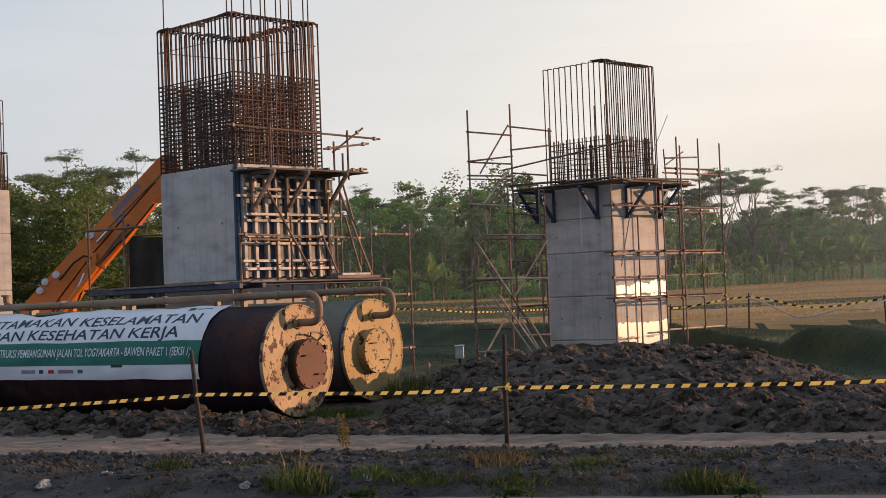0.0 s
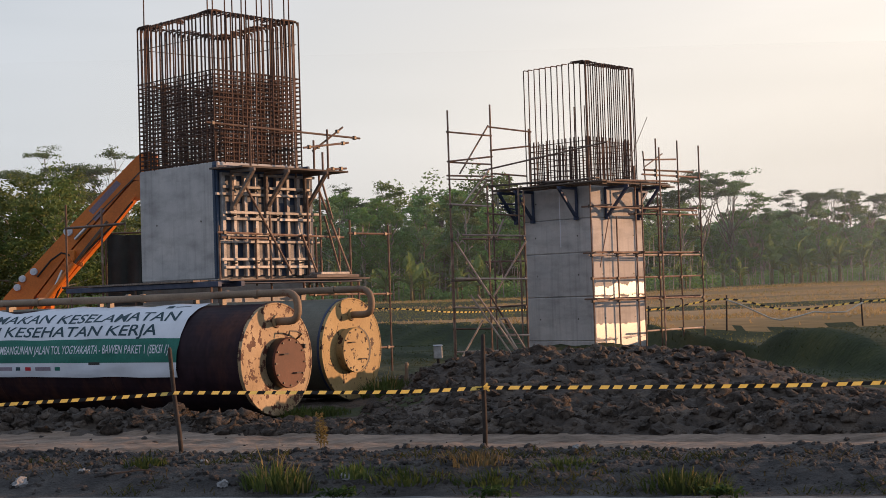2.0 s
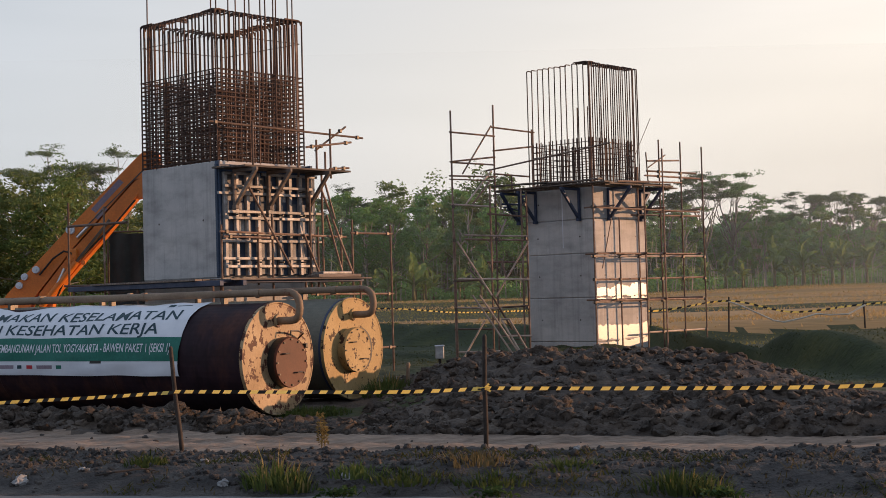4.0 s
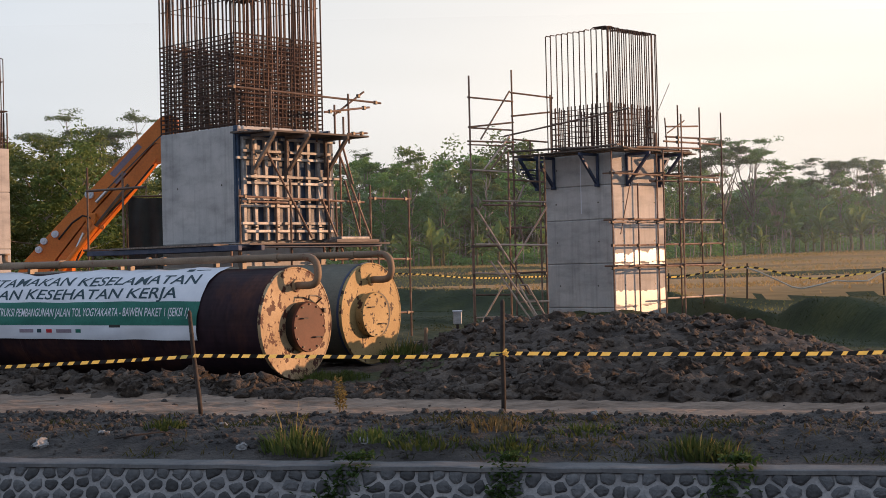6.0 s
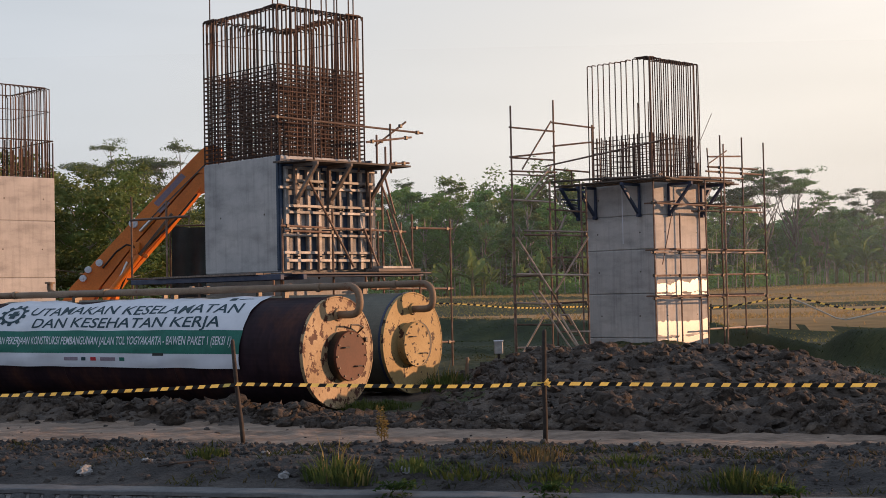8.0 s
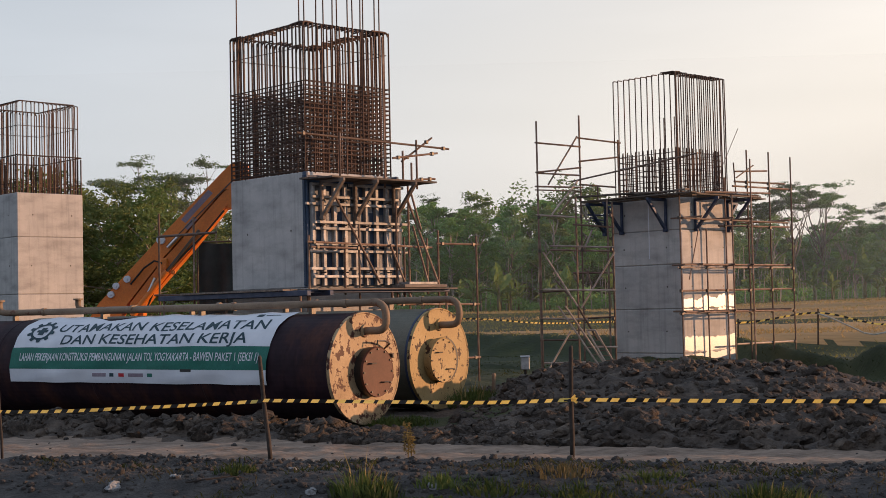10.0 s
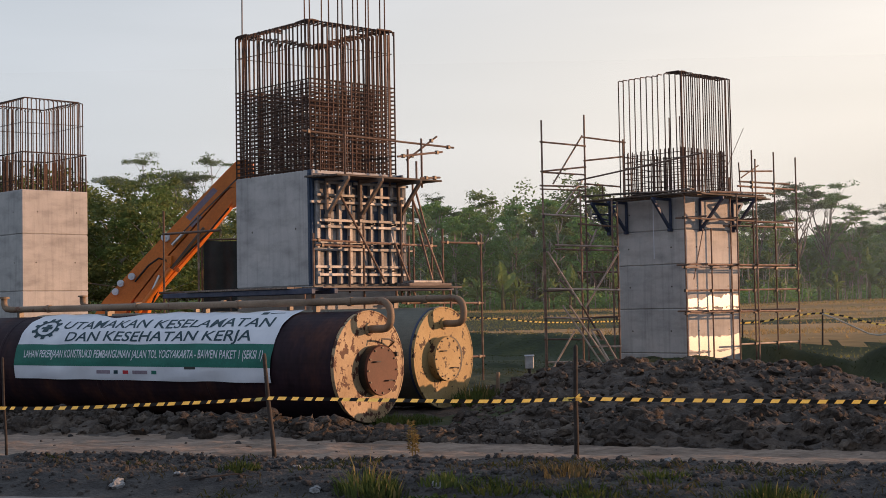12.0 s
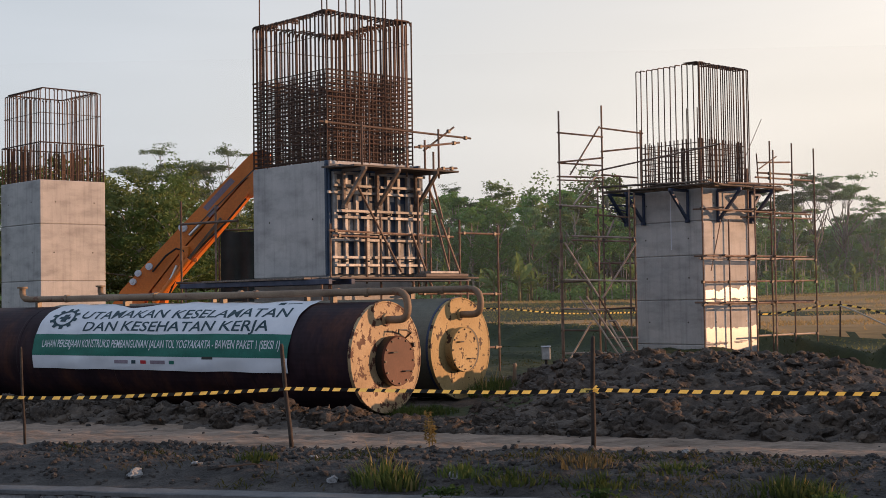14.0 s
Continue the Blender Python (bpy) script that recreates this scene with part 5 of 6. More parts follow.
def limb(bm, a, b, r0, r1, bend=0.15):
    a, b = Vector(a), Vector(b)
    n = 4
    pts = []
    for i in range(n + 1):
        k = i / n
        j = Vector((rnd(-1, 1), rnd(-1, 1), rnd(-0.4, 0.4))) * bend * (b - a).length * 0.18 * math.sin(math.pi * k)
        pts.append(a.lerp(b, k) + j)
    sweep_in(bm, pts, [r0 + (r1 - r0) * i / n for i in range(n + 1)], 6)


def tree_meshes(kind, h, r, base, leaves, size, mat):
    """Trunk and crown meshes of one kind of tree. base: where the crown begins, as part of the height."""
    bm = bmesh.new()
    tips = []
    limb(bm, (0, 0, -0.4), (rnd(-0.3, 0.3), rnd(-0.3, 0.3), h * 0.86), 0.0065 * h + 0.045, 0.04, 0.25)
    count = {"broad": 15, "slim": 10, "umbrella": 14}[kind]
    for i in range(count):
        a = i * 2.4 + rnd(-0.4, 0.4)
        if kind == "umbrella":
            z0 = h * rnd(base * 0.8, base + 0.1)
            rr = r * rnd(0.45, 1.0)
            tip = Vector((math.cos(a) * rr, math.sin(a) * rr, h * rnd(0.72, 1.0) - 0.08 * h * (rr / r) ** 2))
        else:
            k = i / (count - 1)
            z0 = h * (base * 0.7 + (0.72 - base * 0.7) * k)
            rr = r * rnd(0.45, 1.0) * math.sin(math.pi * (0.22 + 0.68 * k))
            tip = Vector((math.cos(a) * rr, math.sin(a) * rr, h * (base + (0.96 - base) * k) + rnd(-0.3, 0.6)))
        limb(bm, (0, 0, z0), tip, 0.006 * h + 0.02, 0.015, 0.4)
        tips.append(tip)
        if kind == "umbrella":
            for q in range(3):
                t2 = tip + Vector((rnd(-1, 1), rnd(-1, 1), rnd(-0.15, 0.25))) * r * 0.28
                limb(bm, tip.lerp(Vector((0, 0, z0)), 0.25), t2, 0.03, 0.012, 0.3)
                tips.append(t2)
    verts, faces = [], []
    per = leaves // len(tips)
    for tip in tips:
        cr = r * (rnd(0.15, 0.30) if kind == "umbrella" else rnd(0.26, 0.5))
        flat = 0.30 if kind == "umbrella" else rnd(0.55, 0.85)
        subs = [Vector((random.gauss(0, 0.5), random.gauss(0, 0.5), random.gauss(0, 0.5))) for _ in range(7)]
        for i in range(per):
            c = random.choice(subs)
            p = c + Vector((random.gauss(0, 0.24), random.gauss(0, 0.24), random.gauss(0, 0.24)))
            leaf_in(verts, faces, tip + Vector((p.x * cr, p.y * cr, p.z * cr * flat)), size * rnd(0.6, 1.3))
    return mesh_of("trunk", bm, BARK, True), leaf_mesh("crown", verts, faces, mat)


SLIM = [tree_meshes("slim", rnd(11.5, 13.5), rnd(2.5, 3.2), 0.36, 2700, 0.40, m) for m in (LEAF, LEAF_HAZED, LEAF_WARM, LEAF)]
BROAD = [tree_meshes("broad", 11.0, 4.4, 0.16, 4600, 0.46, m) for m in (LEAF_DARK, LEAF_WARM, LEAF_DARK)]
UMBRELLA = [tree_meshes("umbrella", 17.0, rr, 0.5, 11000, 0.24, LEAF_CROWN) for rr in (4.4, 5.2, 4.8)]
AIRY = [tree_meshes("umbrella", 17.0, 4.6, 0.38, 7000, 0.30, m) for m in (LEAF, LEAF_CROWN)]


def plant_tree(meshes, x, y, scale, label, turn=None, zs=1.0):
    t = thing("tree", label, "tree", pose(x, y, ground_z(x, y) - 0.1, 0, 0, rnd(0, 360) if turn is None else turn), "trees behind the site")
    t.scale = (scale, scale, scale * zs)
    part("trunk", meshes[0], None, t)
    part("crown", meshes[1], None, t)
    return t


rows_of_trees = ((143, 3.3, 0.5), (150, 3.8, 0.0), (160, 4.0, 0.4), (174, 4.2, 0.8))
for y, step, shift in rows_of_trees:
    x = -58.0 + shift * step
    while x < 72:
        yy = y + rnd(-5, 5) + (14 if x > 30 else 0)
        hill = 1.0 + 0.16 * noise.noise((x * 0.05, y * 0.02, 4.0))
        if x > 33:
            hill *= 0.78
        plant_tree(random.choice(SLIM), x, yy, hill * rnd(0.74, 0.97) * (0.82 if y < 145 else 1.0), "slender plantation tree with a bare pale trunk and green crown")
        x += step * rnd(0.75, 1.25)
for x, y, s in ((-31.5, 96, 0.82), (-27.5, 93, 0.86), (-24.0, 97, 0.80), (-20.8, 94, 0.76), (-17.3, 98, 0.68), (-35, 98, 0.85), (-13.5, 103, 0.62), (-22.5, 103, 0.84), (-29.0, 104, 0.88)):
    plant_tree(random.choice(BROAD), x, y, s, "dense broad tree with dark olive foliage down to the ground")
for x, y, s in ((-30.6, 138, 0.93), (-25.6, 141, 0.91), (-38.5, 140, 0.66), (47.5, 166, 0.66), (52.5, 170, 0.67), (58.5, 176, 0.68), (65.5, 182, 0.70), (-6.5, 168, 0.80), (-1.5, 176, 0.78)):
    plant_tree(random.choice(UMBRELLA), x, y, s, "tall tree with flat layered dark crown against the sky")
for x, y, s in ((29.5, 157, 0.69), (33.6, 155, 0.75), (37.4, 158, 0.76), (41.0, 162, 0.56)):
    plant_tree(random.choice(AIRY), x, y, s, "tall airy tree with sky showing between its branches")
for x, y, s in ((6.2, 164, 1.06), (9.4, 168, 1.14), (12.6, 166, 1.12), (1.0, 170, 1.02), (23.0, 166, 0.95), (18.0, 168, 1.0)):
    plant_tree(BROAD[1] if x < 10 else BROAD[0], x, y, s, "broad dark tree rising above the plantation")

# added far wooded backdrop; haze is put into its colour and glow
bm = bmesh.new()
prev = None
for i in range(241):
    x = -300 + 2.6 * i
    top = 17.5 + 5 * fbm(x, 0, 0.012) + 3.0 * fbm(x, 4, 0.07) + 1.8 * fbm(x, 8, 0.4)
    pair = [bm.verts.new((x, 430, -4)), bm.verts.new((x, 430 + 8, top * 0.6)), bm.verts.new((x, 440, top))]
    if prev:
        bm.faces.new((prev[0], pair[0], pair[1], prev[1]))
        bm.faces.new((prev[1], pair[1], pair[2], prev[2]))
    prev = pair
tagged(part("backdrop", bm, HAZE_GLOW), "added grey-green wooded backdrop, haze put into its colour and glow", "backdrop", kind="structure")

# thick far growth that closes the gaps under the crowns, its leaves paled for haze
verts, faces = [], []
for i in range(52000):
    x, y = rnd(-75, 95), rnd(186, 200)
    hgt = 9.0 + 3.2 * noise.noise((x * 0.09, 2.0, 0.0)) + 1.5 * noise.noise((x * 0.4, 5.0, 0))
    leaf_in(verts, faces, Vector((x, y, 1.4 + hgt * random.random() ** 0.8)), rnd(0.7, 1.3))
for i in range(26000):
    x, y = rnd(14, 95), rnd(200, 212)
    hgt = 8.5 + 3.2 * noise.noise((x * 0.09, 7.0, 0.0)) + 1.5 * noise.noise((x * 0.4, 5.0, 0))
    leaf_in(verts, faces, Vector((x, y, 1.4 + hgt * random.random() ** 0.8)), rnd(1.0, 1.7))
far = tagged(new("far_thicket", leaf_mesh("far_thicket", verts, faces, LEAF_HAZED)), "thicket of shrubs beyond the plantation, leaves paled for haze", "thicket", kind="stuff")
verts, faces = [], []
for i in range(22000):
    x = rnd(-48, 60)
    y = rnd(131, 147) + (16 if x > 30 else 0)
    hgt = max(0.2, 1.3 + 1.6 * noise.noise((x * 0.25, 1.0, 0.0)))
    leaf_in(verts, faces, Vector((x, y, ground_z(x, y) + hgt * random.random())), rnd(0.25, 0.6))
low = tagged(new("undergrowth", leaf_mesh("undergrowth", verts, faces, LEAF)), "low green undergrowth along the plantation's edge", "shrubs", kind="stuff")


# thin pale saplings and dry stalks before the trees
bm = bmesh.new()
for i in range(330):
    x = rnd(-14, 62)
    y = rnd(129, 142) + (10 if x > 30 else 0)
    h = rnd(1.6, 5.2) if x < 28 else rnd(1.0, 3.0)
    g = ground_z(x, y)
    lean = Vector((rnd(-0.12, 0.12), rnd(-0.12, 0.12), 1)) * h
    a = Vector((x, y, g - 0.1))
    tube_in(bm, a, a + lean, rnd(0.022, 0.055), 0.015, 4, False)
    if random.random() < 0.4:
        mid = a + lean * rnd(0.5, 0.8)
        tube_in(bm, mid, mid + Vector((rnd(-0.8, 0.8), rnd(-0.5, 0.5), rnd(0.2, 0.9))), 0.03, 0.012, 3, False)
tagged(part("sapling_stems", bm, BARK), "thin pale sapling stems and dry stalks along the plantation", "saplings", kind="stuff")

# flat sheer sheets added before the trees in place of haze
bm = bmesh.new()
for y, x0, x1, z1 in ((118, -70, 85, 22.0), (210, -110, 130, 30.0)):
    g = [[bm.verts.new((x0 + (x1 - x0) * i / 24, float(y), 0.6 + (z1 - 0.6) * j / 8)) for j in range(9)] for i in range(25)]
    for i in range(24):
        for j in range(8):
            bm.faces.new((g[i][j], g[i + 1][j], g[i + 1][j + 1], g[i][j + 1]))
mist = tagged(part("mist", bm, MIST_SHEET), "added sheer upright sheets standing in for haze before the trees", "mist", kind="stuff")


def banana_leaf():
    bm = bmesh.new()
    n, length = 9, 1.6
    prev = None
    for i in range(n + 1):
        k = i / n
        c = Vector((length * (0.75 * k + 0.2 * k * k), 0, 0.9 * k - 0.85 * k * k * k + 0.0))
        wd = 0.25 * math.sin(math.pi * min(1, 0.08 + 0.92 * k)) ** 0.7
        row = [bm.verts.new(c + Vector((0, s * wd, 0.10 * abs(s) - (0.05 if i % 3 == 1 and s else 0)))) for s in (-1, 0, 1)]
        if prev:
            for a in (0, 1):
                bm.faces.new((prev[a], row[a], row[a + 1], prev[a + 1]))
        prev = row
    return mesh_of("leaf", bm, BANANA)


BANANA_LEAF = banana_leaf()
bm = bmesh.new()
sweep_in(bm, [(0, 0, -0.2), (0.03, 0, 0.6), (0.0, 0.03, 1.1), (0.02, 0, 1.6)], [0.11, 0.095, 0.08, 0.05], 8)
BANANA_STEM = mesh_of("stem", bm, PITH, True)


def banana_plant(x, y, s):
    t = thing("banana_plant", "banana plant with broad bright green arching leaves", "banana plant", pose(x, y, ground_z(x, y), 0, 0, rnd(0, 360)), "banana plants")
    t.scale = (s, s, s)
    part("stem", BANANA_STEM, None, t)
    for i in range(9):
        rise = (i / 8) ** 1.3
        part("leaf", BANANA_LEAF, None, t, m=pose(0, 0, 0.9 + 0.7 * rise, 0, -8 - 62 * rise + rnd(-16, 16), i * 137.5 + rnd(-25, 25)) @ pose(0, 0, 0, rnd(-50, 50)) @ Matrix.Scale(rnd(0.65, 1.05), 4))
    return t


for i in range(44):
    x = -10.0 + 54 * random.random()
    banana_plant(x, rnd(126, 137) + (8 if x > 28 else 0), rnd(0.6, 1.15))
for x, y, s in ((-4.4, 126, 1.3), (-0.1, 127, 1.2), (2.1, 127, 1.45), (3.2, 129, 1.2), (6.0, 126, 1.0), (8.0, 128, 1.3), (11.7, 127, 1.25), (29.0, 126, 1.15), (31.0, 128, 0.9), (33.3, 126, 1.45), (35.8, 126, 1.35), (38.3, 126, 1.3), (39.5, 127, 1.5), (41.4, 126, 1.3), (44.0, 127, 1.1), (20.0, 128, 1.0), (24.0, 128, 1.0)):
    banana_plant(x, y, s)


def blades(n, spread, h, lean, width=0.012, clump=1.0):
    """A tuft of tapering, curved grass blades."""
    verts, faces = [], []
    for i in range(n):
        r, a = spread * random.random() ** 0.6, rnd(0, 6.283)
        o = Vector((r * math.cos(a), r * math.sin(a), -0.03))
        d = Vector((math.cos(a) * r / spread + random.gauss(0, 0.35), math.sin(a) * r / spread + random.gauss(0, 0.35), 0)) * lean
        hh = h * rnd(0.45, 1.0) * (1 - 0.4 * r / spread)
        s = Vector((-d.y, d.x, 0)) 
        s = (s.normalized() if s.length > 1e-4 else Vector((1, 0, 0))) * width * rnd(0.7, 1.3)
        k = len(verts)
        m1 = o + d * hh * 0.35 + Vector((0, 0, hh * 0.6))
        tip = o + d * hh * 1.0 + Vector((0, 0, hh * rnd(0.85, 1.05)))
        verts += [o - s, o + s, m1 + s * 0.8, m1 - s * 0.8, tip]
        faces += [(k, k + 1, k + 2, k + 3), (k + 3, k + 2, k + 4)]
    return verts, faces


def tuft(x, y, n, spread, h, mat, label, lean=0.45, seeds=0):
    t = thing("grass_tuft", label, "grass", pose(x, y, ground_z(x, y)), "grass tufts")
    tagged(part("grass_blade_mass", leaf_mesh("grass_blade_mass", *blades(n, spread, h, lean), mat), None, t), kind="stuff")
    if seeds:
        for q in range(seeds):
            part("seed_stalk", leaf_mesh("seed_stalk", *blades(1, spread * 0.8, h * 1.55, 0.35, 0.014), STRAW), None, t, "pale dry seed stalk")
    return t


tuft(-1.38, 17.15, 190, 0.38, 0.44, BLADE, "green grass tuft with pale dry stalks on the bank", 0.6, 14)
tuft(-1.15, 17.0, 150, 0.30, 0.36, BLADE, "green grass tuft beside a larger one", 0.5, 3)
tuft(3.05, 15.9, 220, 0.42, 0.36, BLADE, "green grass tuft hanging over the coping", 0.7, 5)
tuft(3.35, 15.75, 130, 0.30, 0.30, BLADE, "green grass tuft beside the coping", 0.7, 2)
tuft(-3.05, 18.4, 160, 0.28, 0.22, BLADE, "thin patch of short green grass", 0.5)
tuft(0.95, 17.4, 150, 0.45, 0.24, STRAW_DULL, "patch of dry straw-coloured grass on the bank", 0.6)
tuft(1.15, 16.6, 240, 0.5, 0.20, BLADE, "low weeds on the bank soil", 0.8)
tuft(0.2, 16.9, 220, 0.5, 0.22, BLADE, "low dark weeds on the bank soil", 0.8)
tuft(-0.4, 17.3, 160, 0.4, 0.22, BLADE, "sparse weeds on the bank soil", 0.8)
tuft(2.0, 17.0, 140, 0.4, 0.2, BLADE, "sparse weeds on the bank soil", 0.8)
tuft(-1.55, 26.0, 420, 0.45, 0.30, BLADE, "fresh green grass at the foot of the tank", 0.6)
tuft(-1.1, 26.3, 260, 0.4, 0.22, BLADE, "fresh green grass at the foot of the tank", 0.6)
tuft(-0.15, 28.6, 360, 0.42, 0.52, BLADE, "yellow-green weeds beside the tank end", 0.5, 14)
tuft(0.05, 29.3, 240, 0.4, 0.40, BLADE, "yellow-green weeds beside the tank end", 0.5, 6)


def weed(x, y, h):
    t = thing("weed", "tall thin yellow-brown weed at the track edge", "weed", pose(x, y, ground_z(x, y)))
    part("stalk", sweep_in(bmesh.new(), [(0, 0, -0.03), (0.01, 0, h * 0.4), (-0.01, 0.01, h * 0.75), (0.015, 0, h)], [0.008, 0.007, 0.005, 0.003], 5), STRAW, t)
    verts, faces = [], []
    for i in range(90):
        z = h * rnd(0.25, 1.0)
        a = rnd(0, 6.28)
        leaf_in(verts, faces, Vector((math.cos(a) * 0.05, math.sin(a) * 0.05, z)), rnd(0.04, 0.09), Vector((math.cos(a), math.sin(a), 0.4)), 0.35)
    part("leaves", leaf_mesh("leaves", verts, faces, STRAW), None, t)


weed(-0.98, 20.35, 0.55)
weed(-0.94, 20.45, 0.4)


def creeper(s_list, label):
    """Leaves trailing over the coping and down the wall."""
    verts, faces = [], []
    for i in range(700):
        k = random.random()
        x = s_list[0] + (s_list[1] - s_list[0]) * k + random.gauss(0, 0.09)
        d = 0.2 + 0.9 * k + random.gauss(0, 0.1)
        z = -0.10 if d < 0.36 else -0.18 - (d - 0.36) * 1.75
        leaf_in(verts, faces, Vector((x - 0.26 * d, coping_y(x) - 0.965 * d, z + rnd(0.0, 0.08))), rnd(0.05, 0.10))
    tagged(new("creeper", leaf_mesh("creeper", verts, faces, CREEPER)), label, "creeper")


creeper((-0.42, -1.15), "dark green creeper trailing down the canal wall")
creeper((1.18, 0.85), "dark green creeper hanging over the coping")
creeper((3.5, 2.9), "green creeper trailing over the coping")

# straggling weeds over the bank
for mat, n, seed_x, name, label in ((MEADOW, 1100, 3.0, "bank_weeds", "straggling dull green weeds on the bank"), (STRAW_DULL, 420, 8.0, "dry_bank_weeds", "dry brown weeds on the bank")):
    verts, faces = [], []
    for i in range(n * 4):
        x = rnd(-6.0, 6.0)
        k = rnd(0.05, 0.85)
        y = coping_y(x) + k * (road_near(x) - coping_y(x))
        if noise.noise((x * 0.9 + seed_x, y * 0.9, 0)) + 0.25 * ramp(x, -1.5, 1.0) - 0.2 * ramp(x, 3.5, 5.5) < 0.32:
            continue
        o = Vector((x, y, ground_z(x, y) - 0.01))
        s, t = Vector((rnd(0.004, 0.009), rnd(-0.004, 0.004), 0)), Vector((random.gauss(0, 0.06), random.gauss(0, 0.05), rnd(0.02, 0.11)))
        q = len(verts)
        verts += [o - s, o + s, o + t * 0.6 + s, o + t * 0.6 - s, o + t + Vector((t.x, t.y, 0)) * 0.5]
        faces += [(q, q + 1, q + 2, q + 3), (q + 3, q + 2, q + 4)]
    tagged(new(name, leaf_mesh(name, verts, faces, mat)), label, "weeds", kind="stuff")

# field grass along the bank's top and over its slope
verts, faces = [], []
for i in range(70000):
    x = rnd(-16, 26)
    y = bank_edge(x) + rnd(-24, 2.5)
    if ground_kind(x, y) == 0:
        continue
    o = Vector((x, y, ground_z(x, y) - 0.02))
    h = rnd(0.015, 0.07) * (0.7 + 0.9 * max(0.0, fbm(x, y, 0.4, 2) + 0.3))
    s, d = Vector((rnd(0.008, 0.020), rnd(-0.01, 0.01), 0)), Vector((rnd(-0.10, 0.10), rnd(-0.10, 0.10), h))
    k = len(verts)
    verts += [o - s, o + s, o + d]
    faces.append((k, k + 1, k + 2))
tagged(new("meadow_grass", leaf_mesh("meadow_grass", verts, faces, MEADOW)), "rough green grass on the bank below the field", "grass", kind="stuff")
verts, faces = [], []
for i in range(24000):
    x, y = rnd(-16, 36), 50 + 70 * random.random() ** 1.5
    if ground_kind(x, y) != 4:
        continue
    dense = fbm(x * 0.35, y, 0.12)
    if dense < -0.08 and random.random() < 0.8:
        continue
    o = Vector((x, y, ground_z(x, y) - 0.02))
    s, d = Vector((rnd(0.02, 0.05), rnd(-0.02, 0.02), 0)), Vector((rnd(-0.12, 0.12), rnd(-0.12, 0.12), rnd(0.05, 0.17) + 0.1 * max(0, dense)))
    k = len(verts)
    verts += [o - s, o + s, o + d]
    faces.append((k, k + 1, k + 2))
tagged(new("rice_stubble", leaf_mesh("rice_stubble", verts, faces, STUBBLE)), "dry golden stubble standing on the field", "stubble", kind="stuff")

verts, faces = [], []
for i in range(34000):
    x, y = rnd(-16, 42), 50 + 78 * random.random() ** 1.3
    kind = ground_kind(x, y)
    if y < bank_edge(x) - 1.0 or kind not in (3, 4) or kind == 4 and fbm(x * 0.35 + 20, y, 0.10) < (0.28 if y < 112 else -0.3):
        continue
    o = Vector((x, y, ground_z(x, y) - 0.02))
    s, d = Vector((rnd(0.014, 0.03), rnd(-0.01, 0.01), 0)), Vector((rnd(-0.12, 0.12), rnd(-0.12, 0.12), rnd(0.04, 0.14)))
    k = len(verts)
    verts += [o - s, o + s, o + d]
    faces.append((k, k + 1, k + 2))
tagged(new("field_grass", leaf_mesh("field_grass", verts, faces, STRAW_GREEN)), "patchy green grass sprouting between the stubble", "grass", kind="stuff")

# ---- clods of mud ----
CLOD = []
for k in range(7):
    bm = bmesh.new()
    bmesh.ops.create_icosphere(bm, subdivisions=3, radius=1.0)
    for v in bm.verts:
        n3 = noise.noise_vector(v.co * 0.9 + Vector((k * 7.1, 0, 0)))
        v.co = Vector((v.co.x * 1.15, v.co.y * 0.9, v.co.z * 0.75)) + n3 * 0.5 + noise.noise_vector(v.co * 2.4 + Vector((0, k * 3.3, 0))) * 0.30 + noise.noise_vector(v.co * 5.5 + Vector((k, 0, 2))) * 0.14
    vs = [v.co.copy() for v in bm.verts]
    fs = [tuple(v.index for v in f.verts) for f in bm.faces]
    CLOD.append((vs, fs))
    bm.free()


def clods(name, n, place, sizes, mat, label, shapes):
    verts, faces = [], []
    for i in range(n):
        p = place()
        if p is None:
            continue
        x, y = p
        r = sizes[0] + (sizes[1] - sizes[0]) * random.random() ** 2.6
        vs, fs = random.choice(shapes)
        turn = Euler((rnd(-0.5, 0.5), rnd(-0.5, 0.5), rnd(0, 6.28))).to_matrix()
        o = Vector((x, y, ground_z(x, y) - r * 0.12))
        k = len(verts)
        verts += [o + turn @ (v * r) for v in vs]
        faces += [tuple(a + k for a in f) for f in fs]
    me = leaf_mesh(name, verts, faces, mat)
    me.polygons.foreach_set("use_smooth", [True] * len(faces))
    return tagged(new(name, me), label, "soil clods", kind="stuff")


def on_heap():
    x = rnd(-2.2, 10.0)
    back = 33 if x < 7.2 else 25.0
    if x < -0.5:
        back = road_far(x) + 2.2
    y = road_far(x) + 0.05 + (back - road_far(x)) * random.random() ** 1.3
    return (x, y)


def on_row():
    x = rnd(-10.5, -2.2)
    return (x, road_far(x) + max(0.1, random.gauss(1.0, 0.45)))


def on_bank():
    x = rnd(-6.5, 6.0)
    a, b = coping_y(x), road_near(x)
    return (x, a + 0.15 + (b - a - 0.1) * random.random() ** 0.6)


SMALL = []
for k in range(6):
    bm = bmesh.new()
    bmesh.ops.create_icosphere(bm, subdivisions=2, radius=1.0)
    SMALL.append(([v.co * 0.95 + noise.noise_vector(v.co * 1.3 + Vector((k * 5.0, 1, 0))) * 0.5 for v in bm.verts], [tuple(v.index for v in f.verts) for f in bm.faces]))
    bm.free()
clods("mud_clods", 2900, on_heap, (0.03, 0.15), MUD, "heap of dug dark clods of wet mud", CLOD)
clods("mud_crumbs", 3600, on_heap, (0.015, 0.06), MUD, "crumbled dark wet mud over the heap", SMALL)
clods("mud_clods", 700, on_row, (0.03, 0.16), MUD, "row of dark mud clods before the tanks", CLOD)
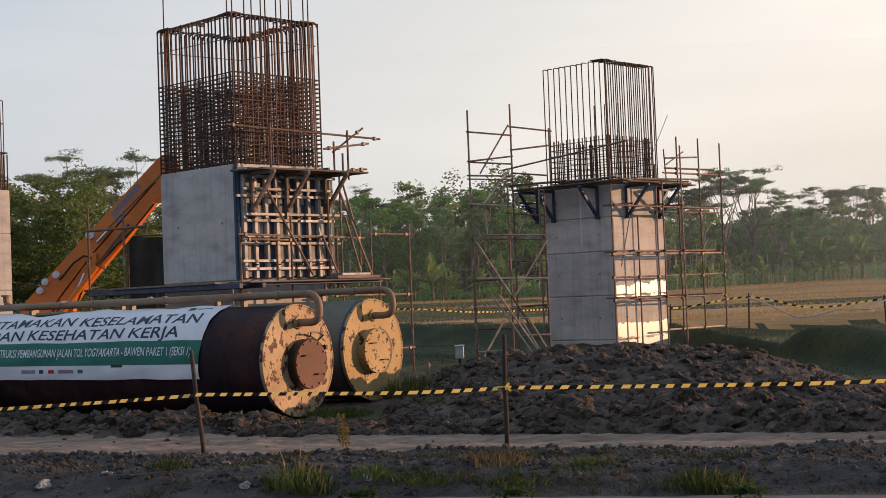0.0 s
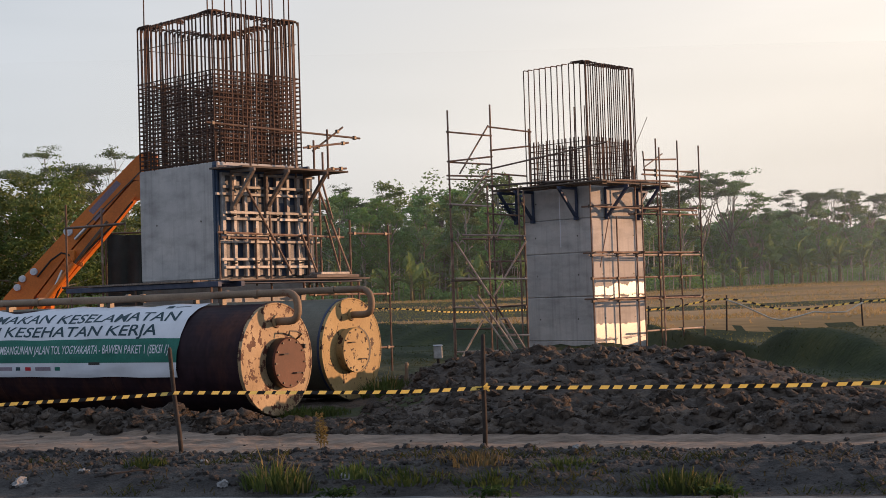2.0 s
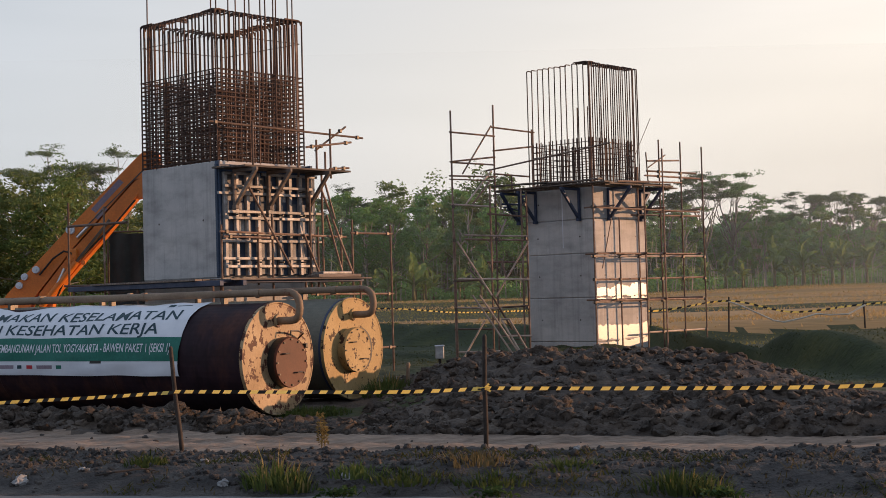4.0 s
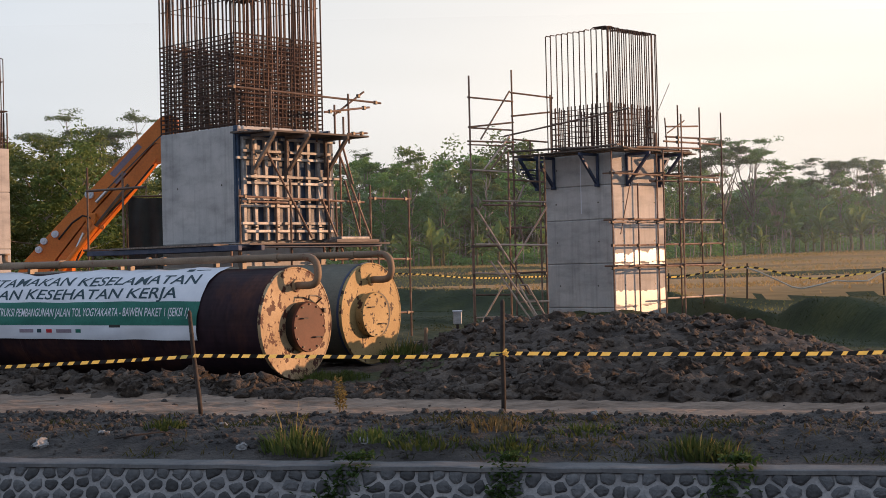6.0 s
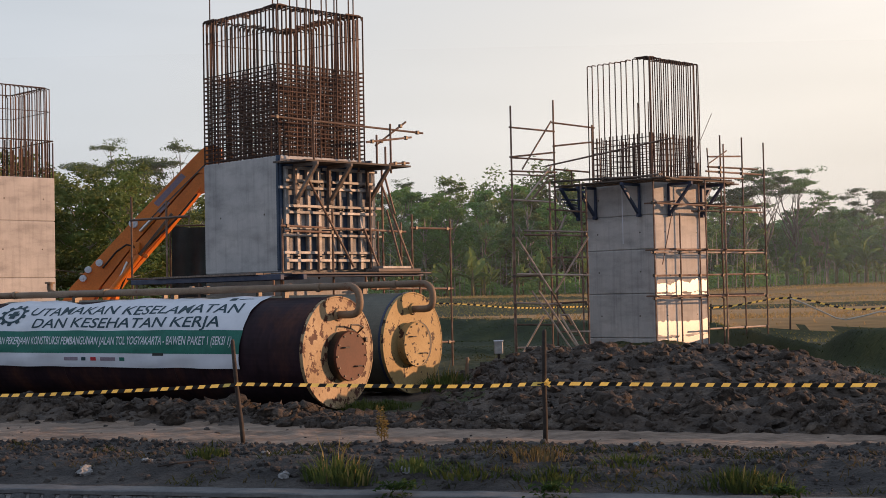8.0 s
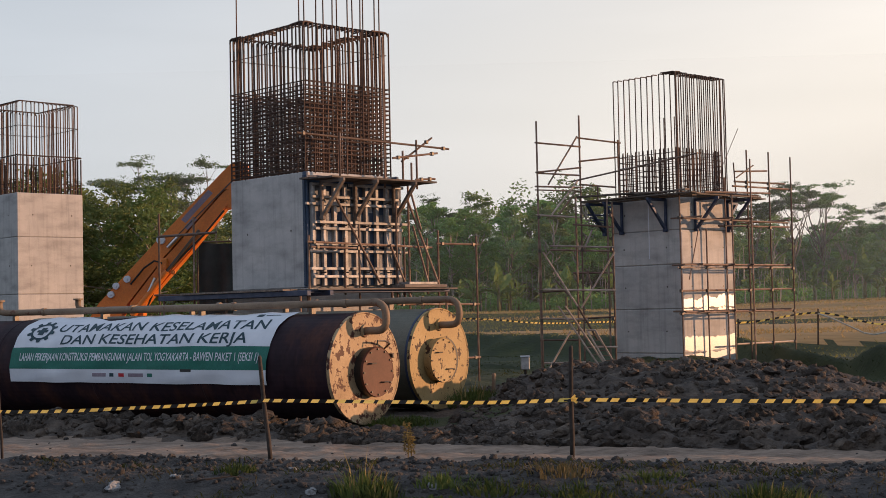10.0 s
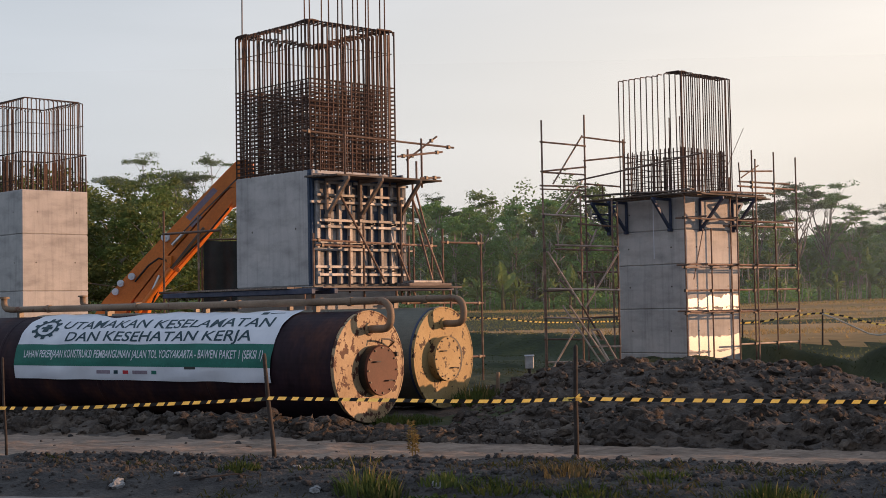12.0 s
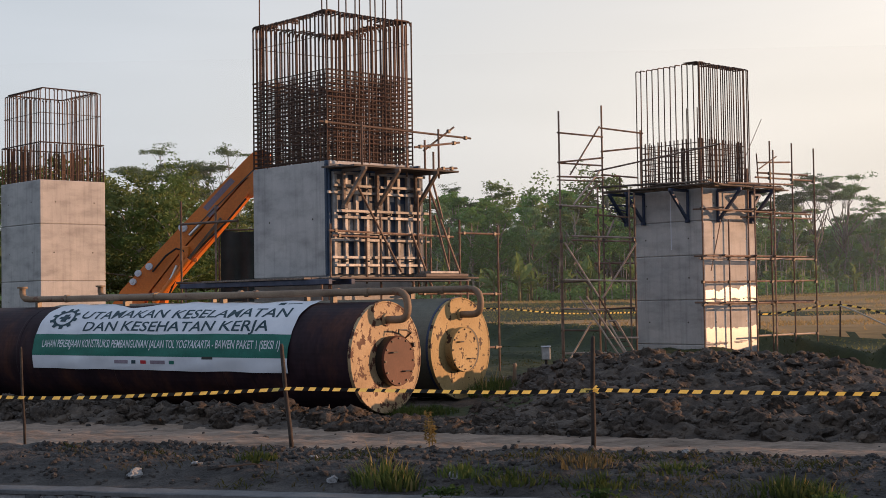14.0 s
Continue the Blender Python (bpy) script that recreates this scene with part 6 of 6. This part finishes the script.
def on_track_edge():
    x = rnd(-7.5, 7.5)
    return (x, road_near(x) + abs(random.gauss(0, 0.16)) - 0.12) if random.random() < 0.75 else (x, rnd(road_near(x), road_far(x)))


clods("track_clods", 300, on_track_edge, (0.010, 0.055), BANK, "dark clods scattered along the dirt track", SMALL)
clods("bank_clods", 3200, on_bank, (0.010, 0.06), BANK, "loose clods and stones on the canal bank", SMALL)
# the larger lumps, one by one
CLOD_MESH = [leaf_mesh("clod", vs, fs, MUD) for vs, fs in CLOD]
for me in CLOD_MESH:
    me.polygons.foreach_set("use_smooth", [True] * len(me.polygons))
heap = thing("mud_heap", "large dark lumps of dug wet mud on the heap", "mud heap")
for i in range(270):
    x, y = on_heap() if i < 200 else on_row()
    r = rnd(0.11, 0.25) if i < 200 else rnd(0.12, 0.24)
    part("clod", random.choice(CLOD_MESH), None, heap, m=pose(x, y, ground_z(x, y) - 0.15 * r, rnd(-30, 30), rnd(-30, 30), rnd(0, 360)) @ Matrix.Diagonal((r, r, r * 0.85, 1)))

# pale loose stones and a dry stick on the bank
for x, y, r in ((-1.98, 17.3, 0.06), (-3.75, 18.1, 0.06), (-2.35, 18.5, 0.05), (-0.55, 17.2, 0.06), (-4.5, 18.0, 0.09), (2.3, 18.3, 0.05)):
    vs, fs = random.choice(CLOD)
    me = leaf_mesh("stone", [v * r for v in vs], fs, MORTAR)
    t = new("loose_stone", me)
    t.matrix_basis = pose(x, y, ground_z(x, y) + r * 0.3, rnd(-20, 20), rnd(-20, 20), rnd(0, 360))
    tagged(t, "pale grey loose stone lying on the bank", "stone", "loose stones")
stick = part("stick", sweep_in(bmesh.new(), [(-3.55, 17.75, 0.02), (-3.3, 17.7, 0.06), (-3.0, 17.8, 0.08), (-2.85, 17.85, 0.05)], [0.012, 0.012, 0.009, 0.006], 6), WOOD)
tagged(stick, "thin dry stick lying on the bank", "stick")


# ---- stones set in the canal wall ----
def clip_cell(poly, a, b):
    """Keep the part of a polygon that lies nearer to a than to b."""
    mx, my, nx, ny = (a[0] + b[0]) / 2, (a[1] + b[1]) / 2, b[0] - a[0], b[1] - a[1]
    out = []
    for p, q in zip(poly, poly[1:] + poly[:1]):
        dp, dq = (p[0] - mx) * nx + (p[1] - my) * ny, (q[0] - mx) * nx + (q[1] - my) * ny
        if dp <= 0:
            out.append(p)
        if dp * dq < 0:
            k = dp / (dp - dq)
            out.append((p[0] + (q[0] - p[0]) * k, p[1] + (q[1] - p[1]) * k))
    return out


def wall_stone(cell, c):
    """One stone filling its cell but for the mortar joint, bulging out a little."""
    bm = bmesh.new()
    pts = []
    for (x0, y0), (x1, y1) in zip(cell, cell[1:] + cell[:1]):
        for k in (0.16, 0.5, 0.84):
            bulge = 0.02 if k == 0.5 else 0.0
            px, py = x0 + (x1 - x0) * k - c[0], y0 + (y1 - y0) * k - c[1]
            pts.append((px * (1 + bulge) + rnd(-0.006, 0.006), py * (1 + bulge) + rnd(-0.006, 0.006)))
    rings = [[bm.verts.new((x * f, y * f, z + rnd(-0.004, 0.004))) for x, y in pts] for f, z in ((0.80, -0.03), (0.76, 0.014), (0.58, 0.030))]
    n = len(pts)
    for p, q in zip(rings, rings[1:]):
        for i in range(n):
            bm.faces.new((p[i], p[(i + 1) % n], q[(i + 1) % n], q[i]))
    mid = bm.verts.new((0, 0, 0.04))
    for i in range(n):
        bm.faces.new((rings[-1][i], rings[-1][(i + 1) % n], mid))
    bmesh.ops.recalc_face_normals(bm, faces=bm.faces)
    return mesh_of("stone", bm, STONE)


along = Vector((1, -0.27, 0)).normalized()
top_edge, down = Vector((-0.26 * 0.34, -0.965 * 0.34, -0.195)), Vector((-0.26 * 0.95, -0.965 * 0.95, -1.705)).normalized()
up_n = along.cross(down).normalized()
if up_n.z < 0:
    up_n = -up_n
seeds = []
for row in range(8):
    for k in range(56):
        seeds.append((-5.6 + 0.20 * k + 0.10 * (row % 2) + rnd(-0.065, 0.065), 0.07 + 0.142 * row + rnd(-0.04, 0.04)))
low_stones = []
for c in seeds:
    cell = [(c[0] - 0.15, max(0.0, c[1] - 0.11)), (c[0] + 0.15, max(0.0, c[1] - 0.11)), (c[0] + 0.15, c[1] + 0.11), (c[0] - 0.15, c[1] + 0.11)]
    for o in seeds:
        if o is not c and abs(o[0] - c[0]) < 0.7 and abs(o[1] - c[1]) < 0.6:
            cell = clip_cell(cell, c, o)
    if len(cell) < 3:
        continue
    p = Vector((0, 16.25, 0)) + along * c[0] + top_edge + down * c[1]
    m = Matrix(((along.x, down.x, up_n.x, p.x), (along.y, down.y, up_n.y, p.y), (along.z, down.z, up_n.z, p.z), (0, 0, 0, 1)))
    me = wall_stone(cell, c)
    if c[1] < 0.07 + 0.142 * 4.6:
        part("stone", me, None, wall_canal, m=m)
    else:
        low_stones.append((me, m))
# the lowest courses, joined
verts, faces = [], []
for me, m in low_stones:
    k = len(verts)
    verts += [m @ v.co for v in me.vertices]
    faces += [tuple(i + k for i in f.vertices) for f in me.polygons]
tagged(part("lower_stones", leaf_mesh("lower_stones", verts, faces, STONE), None, wall_canal), kind="stuff")
